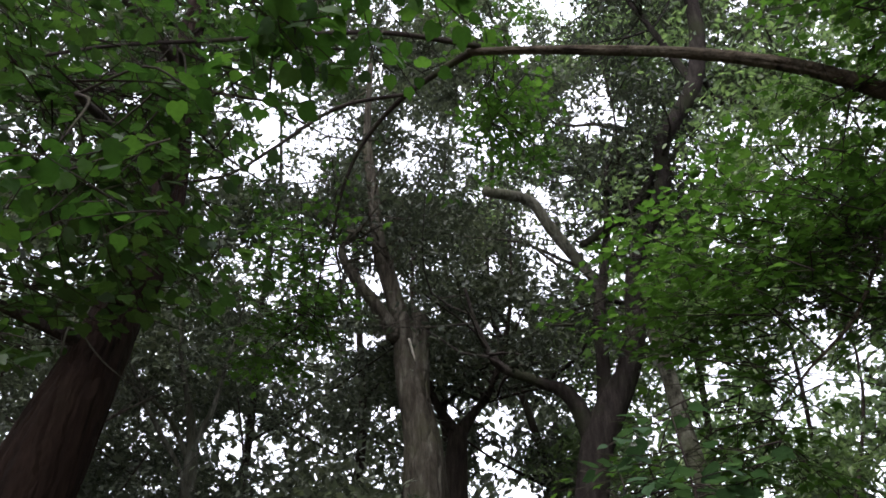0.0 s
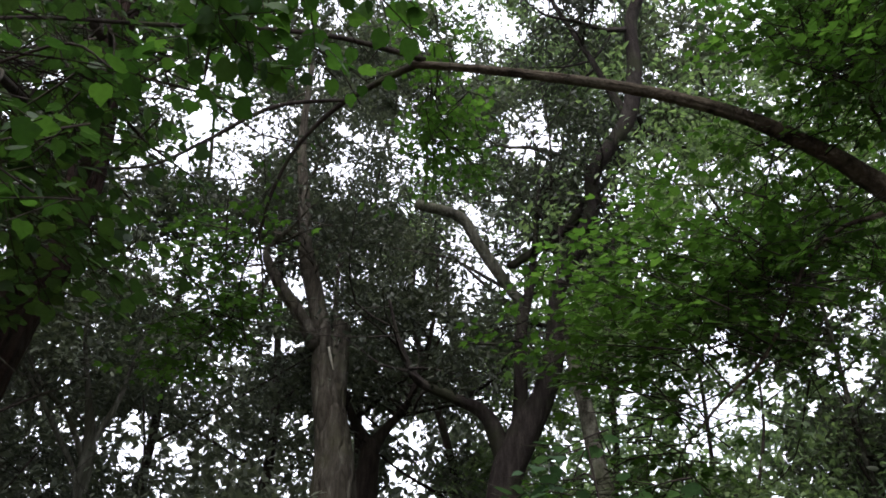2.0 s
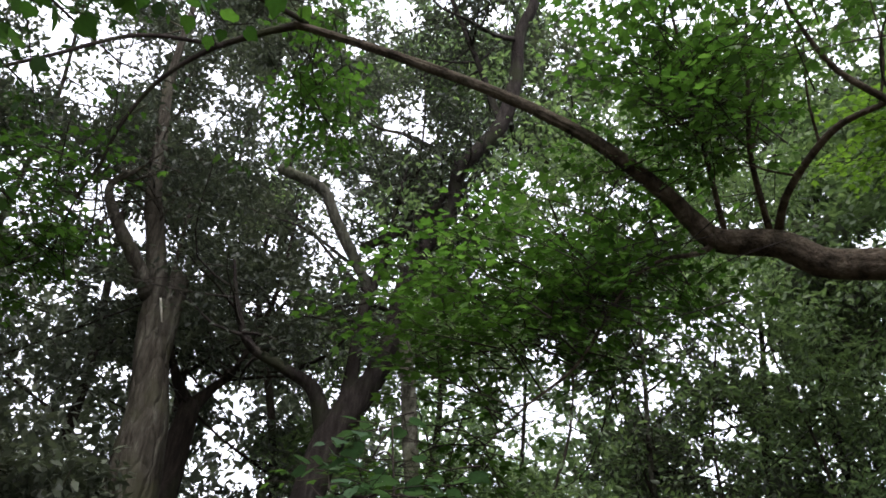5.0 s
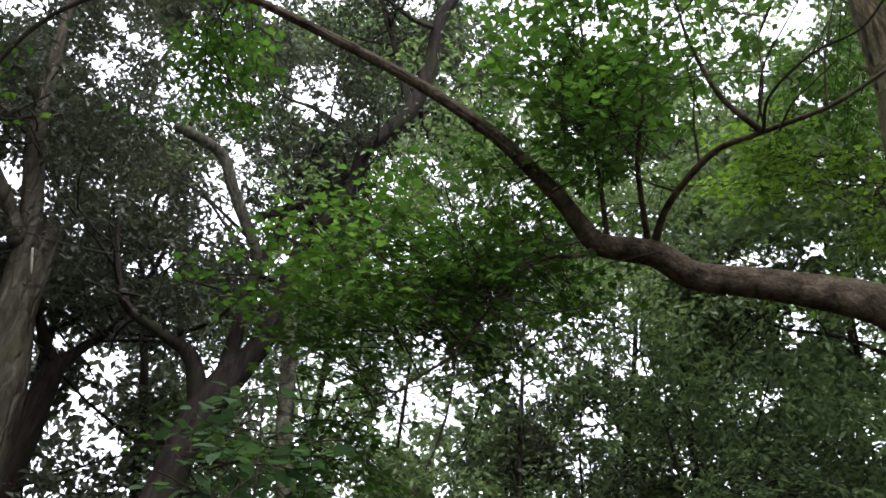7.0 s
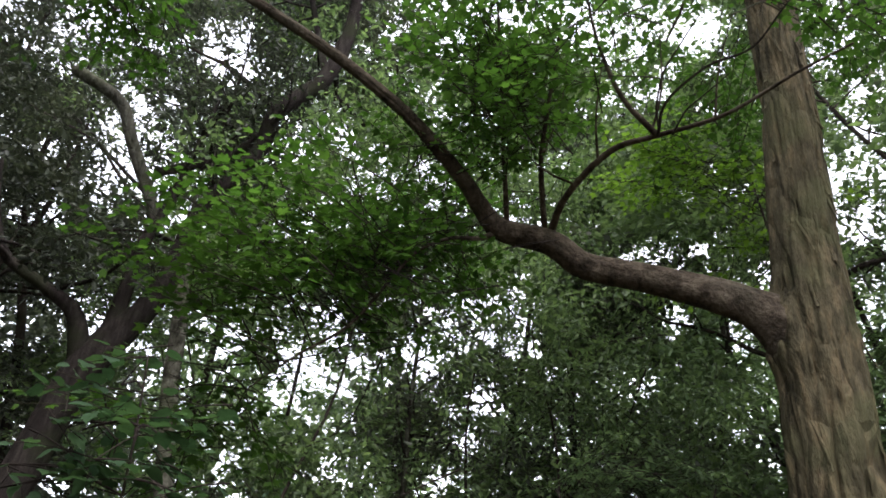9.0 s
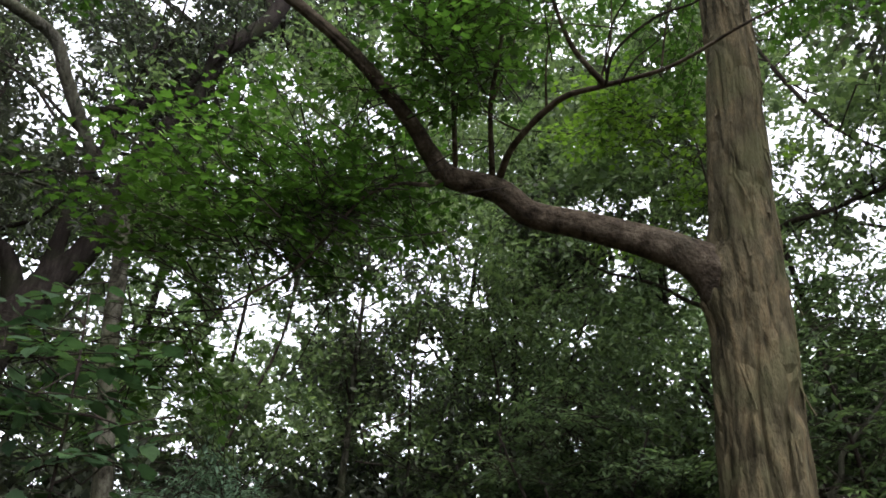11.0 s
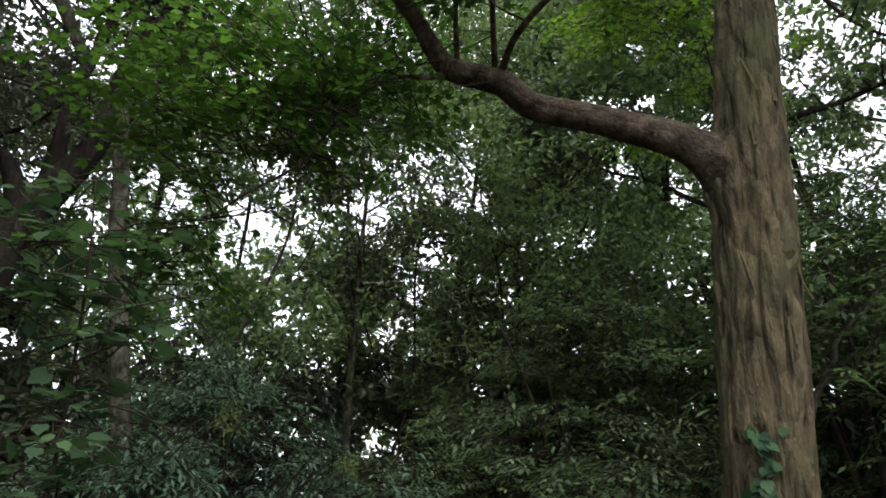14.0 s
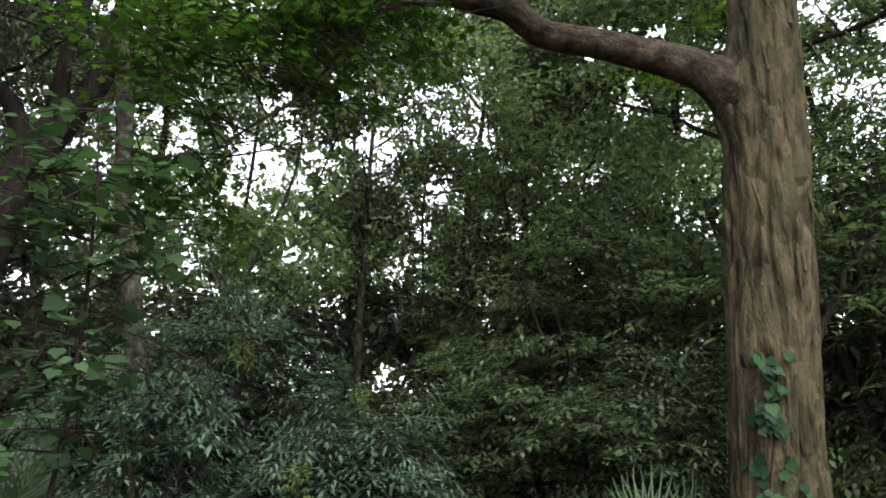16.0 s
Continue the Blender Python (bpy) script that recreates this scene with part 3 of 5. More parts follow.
SHOOTS += [[(0.29, 3.96, 5.95, 0.031), (-0.02, 4.1, 5.84, 0.027), (-0.38, 4.28, 5.65, 0.021), (-0.66, 4.48, 5.38, 0.017), (-0.82, 4.69, 5.08, 0.014), (-0.89, 4.87, 4.81, 0.012), (-0.98, 5.0, 4.57, 0.009), (-1.04, 5.19, 4.2, 0.005)], [(0.29, 3.95, 5.95, 0.025), (-0.35, 3.69, 5.8, 0.019), (-0.87, 3.38, 5.45, 0.016), (-1.34, 3.07, 5.04, 0.014), (-1.78, 2.7, 4.58, 0.011), (-2.05, 2.36, 4.09, 0.008)], [(-0.25, 4.23, 5.72, 0.016), (-0.79, 4.04, 5.39, 0.015), (-1.2, 3.88, 4.84, 0.013), (-1.44, 3.78, 4.54, 0.011), (-1.7, 3.57, 4.31, 0.008)]]
SHOOTS += [[(-0.89, 4.87, 4.8, 0.01), (-0.85, 5.02, 4.58, 0.008), (-0.82, 5.09, 4.36, 0.006), (-0.87, 5.13, 4.17, 0.003)], [(3.33, 3.21, 4.45, 0.022), (2.94, 2.88, 4.97, 0.015), (2.7, 2.67, 5.39, 0.013), (2.48, 2.49, 5.65, 0.009), (2.28, 2.33, 6.05, 0.006), (2.12, 2.2, 6.45, 0.003)], [(3.53, 3.01, 4.41, 0.024), (3.22, 2.76, 4.78, 0.018), (3.06, 2.55, 5.0, 0.015), (2.81, 2.21, 5.34, 0.009), (2.62, 1.98, 5.72, 0.006), (2.5, 1.85, 6.1, 0.003)]]
SHOOTS += [[(3.6, 3.02, 4.42, 0.033), (3.38, 2.67, 4.49, 0.025), (3.34, 2.24, 4.64, 0.023), (3.38, 1.89, 4.6, 0.017), (3.41, 1.45, 4.52, 0.013), (3.34, 0.98, 4.49, 0.009), (3.24, 0.65, 4.4, 0.006)], [(3.38, 1.89, 4.6, 0.022), (3.09, 1.94, 4.78, 0.016), (2.8, 1.88, 4.99, 0.011), (2.56, 1.76, 5.1, 0.007), (2.36, 1.64, 5.35, 0.003)], [(3.3, 3.28, 4.41, 0.03), (3.12, 3.3, 4.29, 0.021), (2.92, 3.39, 4.24, 0.014), (2.75, 3.55, 4.11, 0.013), (2.62, 3.68, 3.85, 0.012), (2.43, 3.81, 3.50, 0.010), (2.16, 3.96, 3.24, 0.008), (1.92, 4.07, 2.97, 0.004)]]
SHOOTS += [[(3.35, 2.35, 4.6, 0.01), (3.16, 2.2, 4.82, 0.007), (3.02, 2.02, 5.1, 0.003)], [(3.38, 1.95, 4.6, 0.01), (3.3, 1.78, 4.86, 0.007), (3.16, 1.66, 5.2, 0.003)], [(3.36, 2.55, 4.52, 0.009), (3.16, 2.68, 4.62, 0.006), (2.92, 2.74, 4.78, 0.003)]]
SHOOTS += [[(3.4, 1.5, 4.53, 0.008), (3.3, 1.38, 4.78, 0.005), (3.2, 1.2, 5.02, 0.003)], [(2.94, 2.88, 4.97, 0.009), (2.72, 2.95, 5.22, 0.006), (2.5, 2.92, 5.5, 0.003)], [(3.22, 2.76, 4.78, 0.009), (3.14, 2.5, 5.05, 0.006), (3.02, 2.32, 5.32, 0.003)]]
SHOOTS += [[(3.35, 1.87, 4.57, 0.011), (3.21, 1.70, 4.66, 0.009), (3.17, 1.39, 4.71, 0.008), (3.15, 1.11, 4.64, 0.007), (3.05, 0.88, 4.67, 0.005), (2.94, 0.67, 4.70, 0.003)], [(3.34, 1.85, 4.60, 0.008), (3.24, 1.79, 4.69, 0.007), (3.11, 1.64, 4.79, 0.006), (3.05, 1.48, 4.86, 0.005), (2.95, 1.26, 4.90, 0.003)], [(3.36, 1.77, 4.53, 0.007), (3.27, 1.61, 4.57, 0.006), (3.25, 1.48, 4.59, 0.005), (3.16, 1.26, 4.56, 0.003)]]
OAK = []
OAK += [("trunk", [(1.08, 8.95, -0.15, 0.3), (1.25, 8.93, 0.8, 0.25), (1.5, 8.89, 2.1, 0.22), (1.77, 8.84, 3.58, 0.209), (1.87, 8.82, 4.12, 0.2), (2.0, 8.8, 4.5, 0.185), (2.2, 8.75, 4.9, 0.16), (2.38, 8.7, 5.2, 0.11)])]
OAK += [("limb", [(1.89, 8.82, 4.3, 0.135), (1.64, 8.86, 4.9, 0.102), (1.21, 8.93, 5.14, 0.073), (0.73, 8.88, 5.34, 0.058), (0.47, 8.79, 5.81, 0.037), (0.3, 8.7, 6.4, 0.02)])]
OAK += [("limb", [(2.02, 8.79, 4.38, 0.129), (2.09, 8.77, 5.19, 0.089), (2.13, 8.76, 6.03, 0.082), (2.27, 8.73, 6.68, 0.073), (2.38, 8.7, 7.37, 0.05), (2.5, 8.6, 8.6, 0.03)])]
OAK += [("limb", [(2.19, 8.75, 6.45, 0.064), (1.81, 8.73, 7.03, 0.081), (1.55, 8.68, 7.41, 0.082), (1.26, 8.62, 7.84, 0.087), (0.61, 8.58, 7.97, 0.078)])]
OAK += [("limb", [(1.92, 8.82, 4.05, 0.11), (2.12, 8.77, 4.55, 0.15), (2.4, 8.7, 5.22, 0.157), (2.52, 8.56, 5.69, 0.13), (2.62, 8.43, 6.61, 0.111), (3.1, 8.16, 7.71, 0.113), (3.19, 8.02, 8.44, 0.116), (3.69, 7.7, 9.22, 0.124), (3.86, 7.5, 10.16, 0.114), (3.88, 7.38, 11.11, 0.104), (4.06, 7.17, 11.82, 0.087), (4.2, 7.0, 13.5, 0.03)])]
OAK += [("limb", [(2.0, 8.79, 7.12, 0.058), (2.43, 8.58, 7.37, 0.071), (2.86, 8.35, 7.71, 0.067), (3.16, 8.14, 8.13, 0.06)])]
OAK += [("limb", [(3.69, 7.7, 9.34, 0.062), (3.47, 7.8, 10.13, 0.051), (3.18, 7.92, 11.19, 0.048), (2.86, 8.03, 12.18, 0.04), (2.6, 8.1, 13.2, 0.02)])]
SNAG = []
SNAG += [("trunk", [(-0.02, 10, -0.15, 0.5), (-0.06, 10, 0.8, 0.42), (-0.15, 10, 2.4, 0.36), (-0.24, 10.0, 3.93, 0.321), (-0.29, 10.0, 4.67, 0.263), (-0.45, 9.99, 5.42, 0.205), (-0.57, 9.98, 5.86, 0.152), (-0.63, 9.98, 6.41, 0.143), (-0.85, 9.96, 7.2, 0.135), (-1.06, 9.94, 7.93, 0.116), (-1.2, 9.93, 8.96, 0.097), (-1.36, 9.91, 10.08, 0.071), (-1.4, 9.9, 12.0, 0.04)]), ("snag", [(-0.28, 10.05, 4.4, 0.13), (-0.33, 10.06, 5.37, 0.15), (-0.36, 10.05, 6.09, 0.148), (-0.36, 10.05, 6.62, 0.135)])]
SNAG += [("limb", [(-0.66, 9.98, 6.2, 0.13), (-1.07, 9.74, 6.73, 0.104), (-1.38, 9.6, 7.1, 0.087), (-1.58, 9.47, 7.53, 0.053), (-1.28, 9.41, 7.91, 0.027)])]
TWIN = [("trunk", [(0.08, 11.5, -0.15, 0.26), (0.12, 11.5, 2, 0.22), (0.18, 11.5, 4.28, 0.198), (0.24, 11.5, 5.31, 0.160)]),
        ("limb", [(0.24, 11.5, 5.2, 0.12), (-0.13, 11.5, 5.80, 0.07), (-0.5, 11.6, 7.0, 0.05), (-0.6, 11.8, 9.0, 0.03)]),
        ("limb", [(0.24, 11.5, 5.2, 0.138), (0.48, 11.49, 5.55, 0.084), (0.85, 11.48, 6.1, 0.06), (1.2, 11.5, 7.5, 0.04), (1.3, 11.5, 9.5, 0.02)])]
LEAN = [(2.56, 5.66, -0.15, 0.12), (2.44, 5.70, 0.8, 0.09), (2.32, 5.74, 1.61, 0.082), (2.23, 5.77, 2.19, 0.080), (2.14, 5.80, 2.69, 0.073), (2.02, 5.84, 3.39, 0.070), (1.97, 5.86, 3.89, 0.067), (1.90, 5.88, 4.35, 0.058),
        (1.885, 5.92, 4.6, 0.04), (1.88, 5.95, 4.85, 0.012)]
SMALL = [[(-3.0, 9.0, -0.1, 0.12), (-3.06, 8.98, 2.0, 0.10), (-3.12, 8.97, 3.69, 0.086), (-3.17, 8.96, 4.35, 0.071), (-3.32, 8.90, 4.92, 0.040), (-3.54, 8.82, 5.69, 0.023), (-3.6, 8.8, 6.5, 0.01)],
         [(-3.17, 8.96, 4.20, 0.046), (-2.99, 9.02, 4.81, 0.037), (-2.92, 9.04, 5.45, 0.023), (-2.8, 9.0, 6.3, 0.01)],
         [(-3.05, 8.97, 2.9, 0.035), (-3.10, 8.77, 3.74, 0.030), (-3.41, 8.44, 4.32, 0.027), (-3.69, 8.21, 4.73, 0.024), (-4.00, 7.95, 5.14, 0.017)],
         [(-3.17, 8.95, 4.10, 0.039), (-3.47, 8.85, 4.60, 0.032), (-3.81, 8.70, 4.92, 0.022), (-4.2, 8.6, 5.5, 0.01)]]
SIDE = [("trunk", [(8.5, 3.1, -0.15, 0.24), (8.45, 3.08, 2.5, 0.19), (8.4, 3.05, 5.2, 0.15), (8.3, 3.0, 9.0, 0.09), (8.3, 3.0, 11.5, 0.04)]),
        ("limb", [(8.4, 3.05, 5.0, 0.05), (7.95, 2.8, 5.42, 0.040), (7.77, 2.36, 5.56, 0.034), (7.87, 1.99, 5.62, 0.030), (7.96, 1.64, 5.71, 0.027), (8.03, 1.28, 5.81, 0.023), (8.0, 0.6, 6.1, 0.01)]),
        ("limb", [(8.3, 3.0, 8.9, 0.04), (7.65, 2.57, 8.75, 0.030), (7.73, 2.31, 8.09, 0.028), (7.82, 2.03, 7.33, 0.028), (7.91, 1.68, 6.62, 0.022), (8.0, 1.2, 6.1, 0.01)]),
        ("limb", [(8.42, 3.06, 4.7, 0.045), (8.22, 3.80, 5.11, 0.033), (8.05, 4.12, 5.36, 0.026), (7.88, 4.43, 5.52, 0.023), (7.69, 4.74, 5.64, 0.016), (7.5, 5.0, 5.9, 0.008)])]
BARE = [(6.62, 2.6, -0.05, 0.05), (6.68, 2.45, 1.2, 0.042), (6.76, 2.22, 2.23, 0.034), (6.82, 2.02, 2.61, 0.027), (6.84, 1.97, 2.81, 0.022), (6.90, 1.77, 3.04, 0.019), (6.95, 1.58, 3.27, 0.014), (7.0, 1.2, 3.7, 0.006)]
THIN = [(5.82, 7.55, -0.10, 0.070), (5.82, 7.55, 1.39, 0.058), (5.81, 7.56, 1.95, 0.055), (5.80, 7.57, 2.84, 0.049), (5.81, 7.56, 3.69, 0.042), (5.80, 7.56, 4.50, 0.035), (5.85, 7.56, 6.00, 0.025), (5.90, 7.66, 7.50, 0.012)]
FAR_STEMS = [spline(r, 5) for r in [q for _, q in OAK] + [q for _, q in SNAG] + [q for _, q in TWIN] + [LEAN[3:8], BARE, THIN[2:]] + SMALL + [q for _, q in SIDE[1:]]]
NEAR_STEMS = [spline(r, 5) for r in [trunk_line, ARM, *SHOOTS]]


def clear_of(rows, stems, margin=0.03, share=0.9):
    """Leaves grow round and behind the bare stems; few hang right before them on the clearing's side."""
    p = rows[:, :3] - STAND
    dist = np.linalg.norm(p, axis=1)
    d = p / dist[:, None]
    hide = np.zeros(len(rows), bool)
    for q in stems:
        s = np.vstack([q, (q[1:] + q[:-1]) / 2])
        o = s[:, :3] - STAND
        od = np.linalg.norm(o, axis=1)
        o = o / od[:, None]
        centre = unit(o.mean(0))
        near = (d @ centre) > (o @ centre).min() - 0.03
        idx = np.nonzero(near & (dist < od.max()))[0]
        for part_idx in np.array_split(idx, max(1, len(idx) // 20000)):
            if len(part_idx):
                ang = np.sqrt(np.maximum(0, 2 - 2 * (d[part_idx] @ o.T)))
                hit = (ang < ((s[:, 3] + margin) / od)[None]) & (dist[part_idx][:, None] < od[None])
                hide[part_idx[hit.any(1)]] = True
    return rows[~(hide & (np.random.default_rng(12).random(len(rows)) < share))]


# ---- the forest floor ----
def ground():
    n = 121
    g = np.sign(np.linspace(-1, 1, n)) * np.abs(np.linspace(-1, 1, n)) ** 2.2 * 400
    x, y = np.meshgrid(g, g, indexing="ij")
    z = 0.10 * np.sin(x * 0.7 + 1) * np.sin(y * 0.6) + 0.05 * np.sin(x * 1.9) * np.cos(y * 2.3)
    v = np.stack([x, y, z * np.exp(-(x * x + y * y) / 900)], -1).reshape(-1, 3)
    i = np.arange(n - 1)
    a = (i[:, None] * n + i[None]).reshape(-1)
    f = np.stack([a, a + n, a + n + 1, a + 1], -1)
    return tagged(new("ground", mesh_of("ground", v, f, SOIL)), "dark brown woodland soil under leaf litter", "ground", kind="structure")


ground()


# ---- the maple with the long arm ----
def gap_to(v, path):
    """How far places lie outside a stem."""
    out = np.full(len(v), 9.0)
    for a, b in zip(path[:-1], path[1:]):
        e = b[:3] - a[:3]
        k = np.clip((v - a[:3]) @ e / max(e @ e, 1e-9), 0, 1)
        out = np.minimum(out, np.linalg.norm(v - a[:3] - k[:, None] * e, axis=1) - (a[3] + k * (b[3] - a[3])))
    return out


def furrowed_trunk(name, points, material, sides=180, per=22, seed=1.0, depth=0.052, around=1.9, along=0.75, fine=0.20, joins=None, collar=0.26):
    """A trunk with long, deep, slightly wandering furrows and plates of bark."""
    path = spline(points, per)
    v, f, caps = tube_arrays(path, sides, 0.035, seed)
    k = len(path) * sides
    c = np.repeat(path[:, :3], sides, 0)
    ang = np.tile(np.linspace(0, 2 * np.pi, sides, endpoint=False), len(path))
    d = unit(v[:k] - c)
    h = np.empty(k)
    for i in range(k):
        z = c[i, 2]
        w = 0.35 * noise.noise(Vector((math.cos(ang[i]) * 1.2, math.sin(ang[i]) * 1.2, z * 0.9 + seed)))
        a = ang[i] + w
        q = Vector((math.cos(a) * around, math.sin(a) * around, z * along + seed * 7))
        ridge = abs(noise.noise(q))
        second = abs(noise.noise(Vector((math.cos(a) * around * 2.3, math.sin(a) * around * 2.3, z * along * 1.9 + seed))))
        plate = noise.noise(Vector((math.cos(a) * 5, math.sin(a) * 5, z * 1.1 + seed)))
        gate = min(max(noise.noise(Vector((math.cos(a) * 2.2, math.sin(a) * 2.2, z * 1.3 + seed * 3))) * 2.2 + 0.55, 0.0), 1.0)
        flake = noise.noise(Vector((math.cos(a) * 7, math.sin(a) * 7, z * 2.6 - seed)))
        h[i] = 1.0 - gate * (1.0 - min(ridge * 6.5, 1.0)) + 0.30 - 0.35 * (1 - gate) * (1 - min(second * 6.0, 1.0)) + fine * plate + 0.13 * min(max(flake * 9.0 - 0.6, 0.0), 1.0)
    v[:k] += d * ((h - 1.1) * depth)[:, None]
    if joins is not None:
        swell = np.clip(1 - np.abs(gap_to(v[:k], joins)) / collar, 0, 1)
        v[:k] += d * (swell ** 2 * collar / 4)[:, None]
    return mesh_of(name, v, [f, caps], material)


MAPLE_AT = Vector((4.74, 1.87, 0.0))
maple = thing("maple_tree", MAPLE_AT, "large maple with flaking brown bark and a long arched limb", "tree")
maple_trunk = part("trunk", furrowed_trunk("trunk", trunk_line, MAPLE_BARK, joins=spline(ARM[1:5], 6)), maple, "furrowed brown trunk with peeling strips of bark")
arm_line = spline(ARM, 8)
part("limb", furrowed_trunk("limb", ARM, MAPLE_ARM_BARK, 40, 14, 5.5, 0.012, 1.6, 4.0, joins=spline(trunk_line[4:8], 6), collar=0.20), maple, "dark arched limb with knobbly bark")
maple_paths = [arm_line]
for i, rows in enumerate(SHOOTS):
    maple_paths.append(spline(rows, 6))
    part("branch", tube("branch", rows, MAPLE_ARM_BARK if 3 < i < 15 else TWIG_BARK, 9, 6, 0.08, i * 1.7), maple)
upper = [[(4.9, 1.5, 8.5, 0.07), (4.3, 1.3, 8.9, 0.05), (3.6, 1.2, 8.7, 0.03), (2.9, 1.3, 8.3, 0.012)],
         [(4.87, 1.52, 8.2, 0.07), (5.4, 2.1, 8.8, 0.05), (6.0, 2.8, 9.0, 0.03), (6.4, 3.5, 8.8, 0.012)],
         [(4.9, 1.5, 8.7, 0.06), (5.5, 1.0, 9.1, 0.04), (6.2, 0.5, 9.0, 0.015)]]
for rows in upper:
    maple_paths.append(spline(rows, 6))
    part("branch", tube("branch", rows, MAPLE_ARM_BARK, 9, 6, 0.08), maple)
twigs, rows = Bundle(), []
for centre, radii, count in [((1.38, 3.48, 3.78), (0.60, 0.50, 0.42), 15), ((1.55, 3.25, 4.18), (0.40, 0.40, 0.30), 6), ((1.10, 3.74, 3.45), (0.35, 0.35, 0.28), 6),
                             ((2.00, 3.74, 4.08), (0.60, 0.55, 0.35), 9)]:
    boughs(maple_paths, centre, radii, count, twigs, rows, leaf=0.072, gap=0.045, flat=0.12)
near_count = sum(len(r) for r in rows)
UPPER_BOUGHS = [((0.66, 5.0, 5.86), (0.65, 0.5, 0.45), 22), ((2.89, 2.71, 5.05), (0.75, 0.7, 0.65), 34), ((2.52, 3.34, 4.85), (0.6, 0.5, 0.45), 10), ((2.61, 4.36, 4.78), (0.8, 0.6, 0.55), 14), ((3.15, 4.39, 4.31), (0.7, 0.6, 0.4), 14), ((3.3, 4.0, 4.73), (0.7, 0.6, 0.45), 12), ((-1.29, 4.93, 4.6), (0.68, 0.45, 0.5), 20), ((-1.0, 5.19, 4.15), (0.45, 0.4, 0.4), 12), ((-1.43, 5.32, 3.95), (0.6, 0.4, 0.36), 13)]
UPPER_BOUGHS += [((5.71, 2.88, 6.34), (0.9, 0.8, 0.5), 24), ((4.44, 0.75, 5.75), (0.9, 0.6, 0.45), 18), ((2.2, 2.6, 5.6), (0.9, 0.7, 0.40), 24), ((0.2, 4.3, 6.5), (0.8, 0.6, 0.3), 8), ((2.75, 3.75, 4.25), (0.6, 0.5, 0.35), 10), ((4.2, 2.5, 6.5), (0.9, 0.6, 0.4), 9), ((4.9, 2.4, 7.2), (0.9, 0.7, 0.4), 7), ((6.2, 0.9, 6.6), (0.9, 0.9, 0.6), 8), ((3.6, 1.2, 7.4), (0.9, 0.8, 0.4), 10), ((6.3, 3.4, 7.6), (0.9, 0.9, 0.5), 14), ((2.31, 3.85, 3.9), (0.55, 0.5, 0.28), 9), ((2.71, 3.61, 3.85), (0.55, 0.5, 0.28), 9), ((3.11, 3.38, 3.94), (0.5, 0.5, 0.25), 8), ((2.6, 3.82, 3.64), (0.45, 0.4, 0.18), 5), ((1.98, 3.87, 3.72), (0.4, 0.4, 0.2), 5), ((2.45, 1.95, 4.9), (0.55, 0.5, 0.35), 14), ((2.62, 2.3, 4.62), (0.5, 0.4, 0.35), 12), ((2.15, 2.55, 5.1), (0.55, 0.5, 0.35), 14)]
# Boughs above the view, added to shade the upper trunk.
UPPER_BOUGHS += [((4.2, 1.0, 8.9), (1.0, 0.9, 0.4), 22), ((5.3, 0.7, 8.6), (1.0, 0.9, 0.4), 20), ((3.4, 0.6, 8.4), (0.9, 0.9, 0.4), 18), ((4.8, 2.5, 9.0), (1.0, 0.9, 0.4), 20), ((3.2, 2.3, 8.5), (0.9, 0.9, 0.4), 18), ((4.2, 0.0, 8.0), (0.9, 0.8, 0.4), 16)]
UPPER_BOUGHS += [((1.15, 4.6, 2.75), (0.45, 0.35, 0.2), 6), ((1.5, 4.4, 3.15), (0.45, 0.4, 0.2), 6), ((1.85, 4.2, 3.35), (0.5, 0.4, 0.2), 7), ((2.0, 4.3, 2.75), (0.5, 0.4, 0.16), 5), ((2.2, 4.2, 2.5), (0.4, 0.35, 0.15), 4), ((1.6, 4.6, 2.35), (0.4, 0.35, 0.18), 5), ((1.0, 4.1, 3.7), (0.45, 0.4, 0.2), 8), ((1.6, 3.9, 3.95), (0.5, 0.4, 0.2), 8), ((2.75, 3.6, 3.5), (0.45, 0.35, 0.16), 5), ((2.45, 3.9, 4.15), (0.5, 0.4, 0.2), 6)]
for centre, radii, count in UPPER_BOUGHS:
    boughs(maple_paths, centre, radii, count, twigs, rows, leaf=0.070, gap=0.046, reach=(0.5, 0.9))
rows = np.vstack(rows)
front, back = rows[:near_count], clear_of(clear_of(rows[near_count:], NEAR_STEMS, 0.015, 0.8), FAR_STEMS, 0.03, 0.93)
back = back[kept(back[:, :3], rest=0.32)]
front = clear_of(front, NEAR_STEMS, 0.01, 0.8)
near_count = len(front)
rows = np.vstack([front, back])
part("twigwork", twigs.mesh("twigwork", TWIG_BARK), maple, kind="stuff")
pick = np.zeros(len(rows), bool)
pick[rng.choice(near_count, 300, replace=False)] = True
single_leaves(rows[pick], LOBED, MAPLE_LEAF_ONE, maple)
part("crown", leaf_mesh("crown", LOBED, rows[~pick], MAPLE_LEAF), maple, "bright green three-lobed leaves in flat sprays", "stuff")


# ---- the broad-leaved tree on the other side ----
lime = thing("broadleaf_tree", Vector((-2.45, 3.6, 0)), "dark trunk with large heart-shaped green leaves overhead", "tree")
line = [(-2.55, 3.55, -0.15, 0.36), (-2.40, 3.62, 0.6, 0.28), (-2.25, 3.70, 1.6, 0.245), (-2.11, 3.75, 2.47, 0.222), (-2.05, 3.78, 2.85, 0.195), (-1.99, 3.81, 3.22, 0.165), (-1.93, 3.84, 3.58, 0.144),
        (-1.85, 3.88, 3.99, 0.119), (-1.85, 3.88, 4.67, 0.101), (-1.94, 3.84, 5.43, 0.087), (-1.96, 3.83, 6.15, 0.080), (-2.0, 3.8, 7.5, 0.05), (-2.1, 3.7, 9.0, 0.02)]
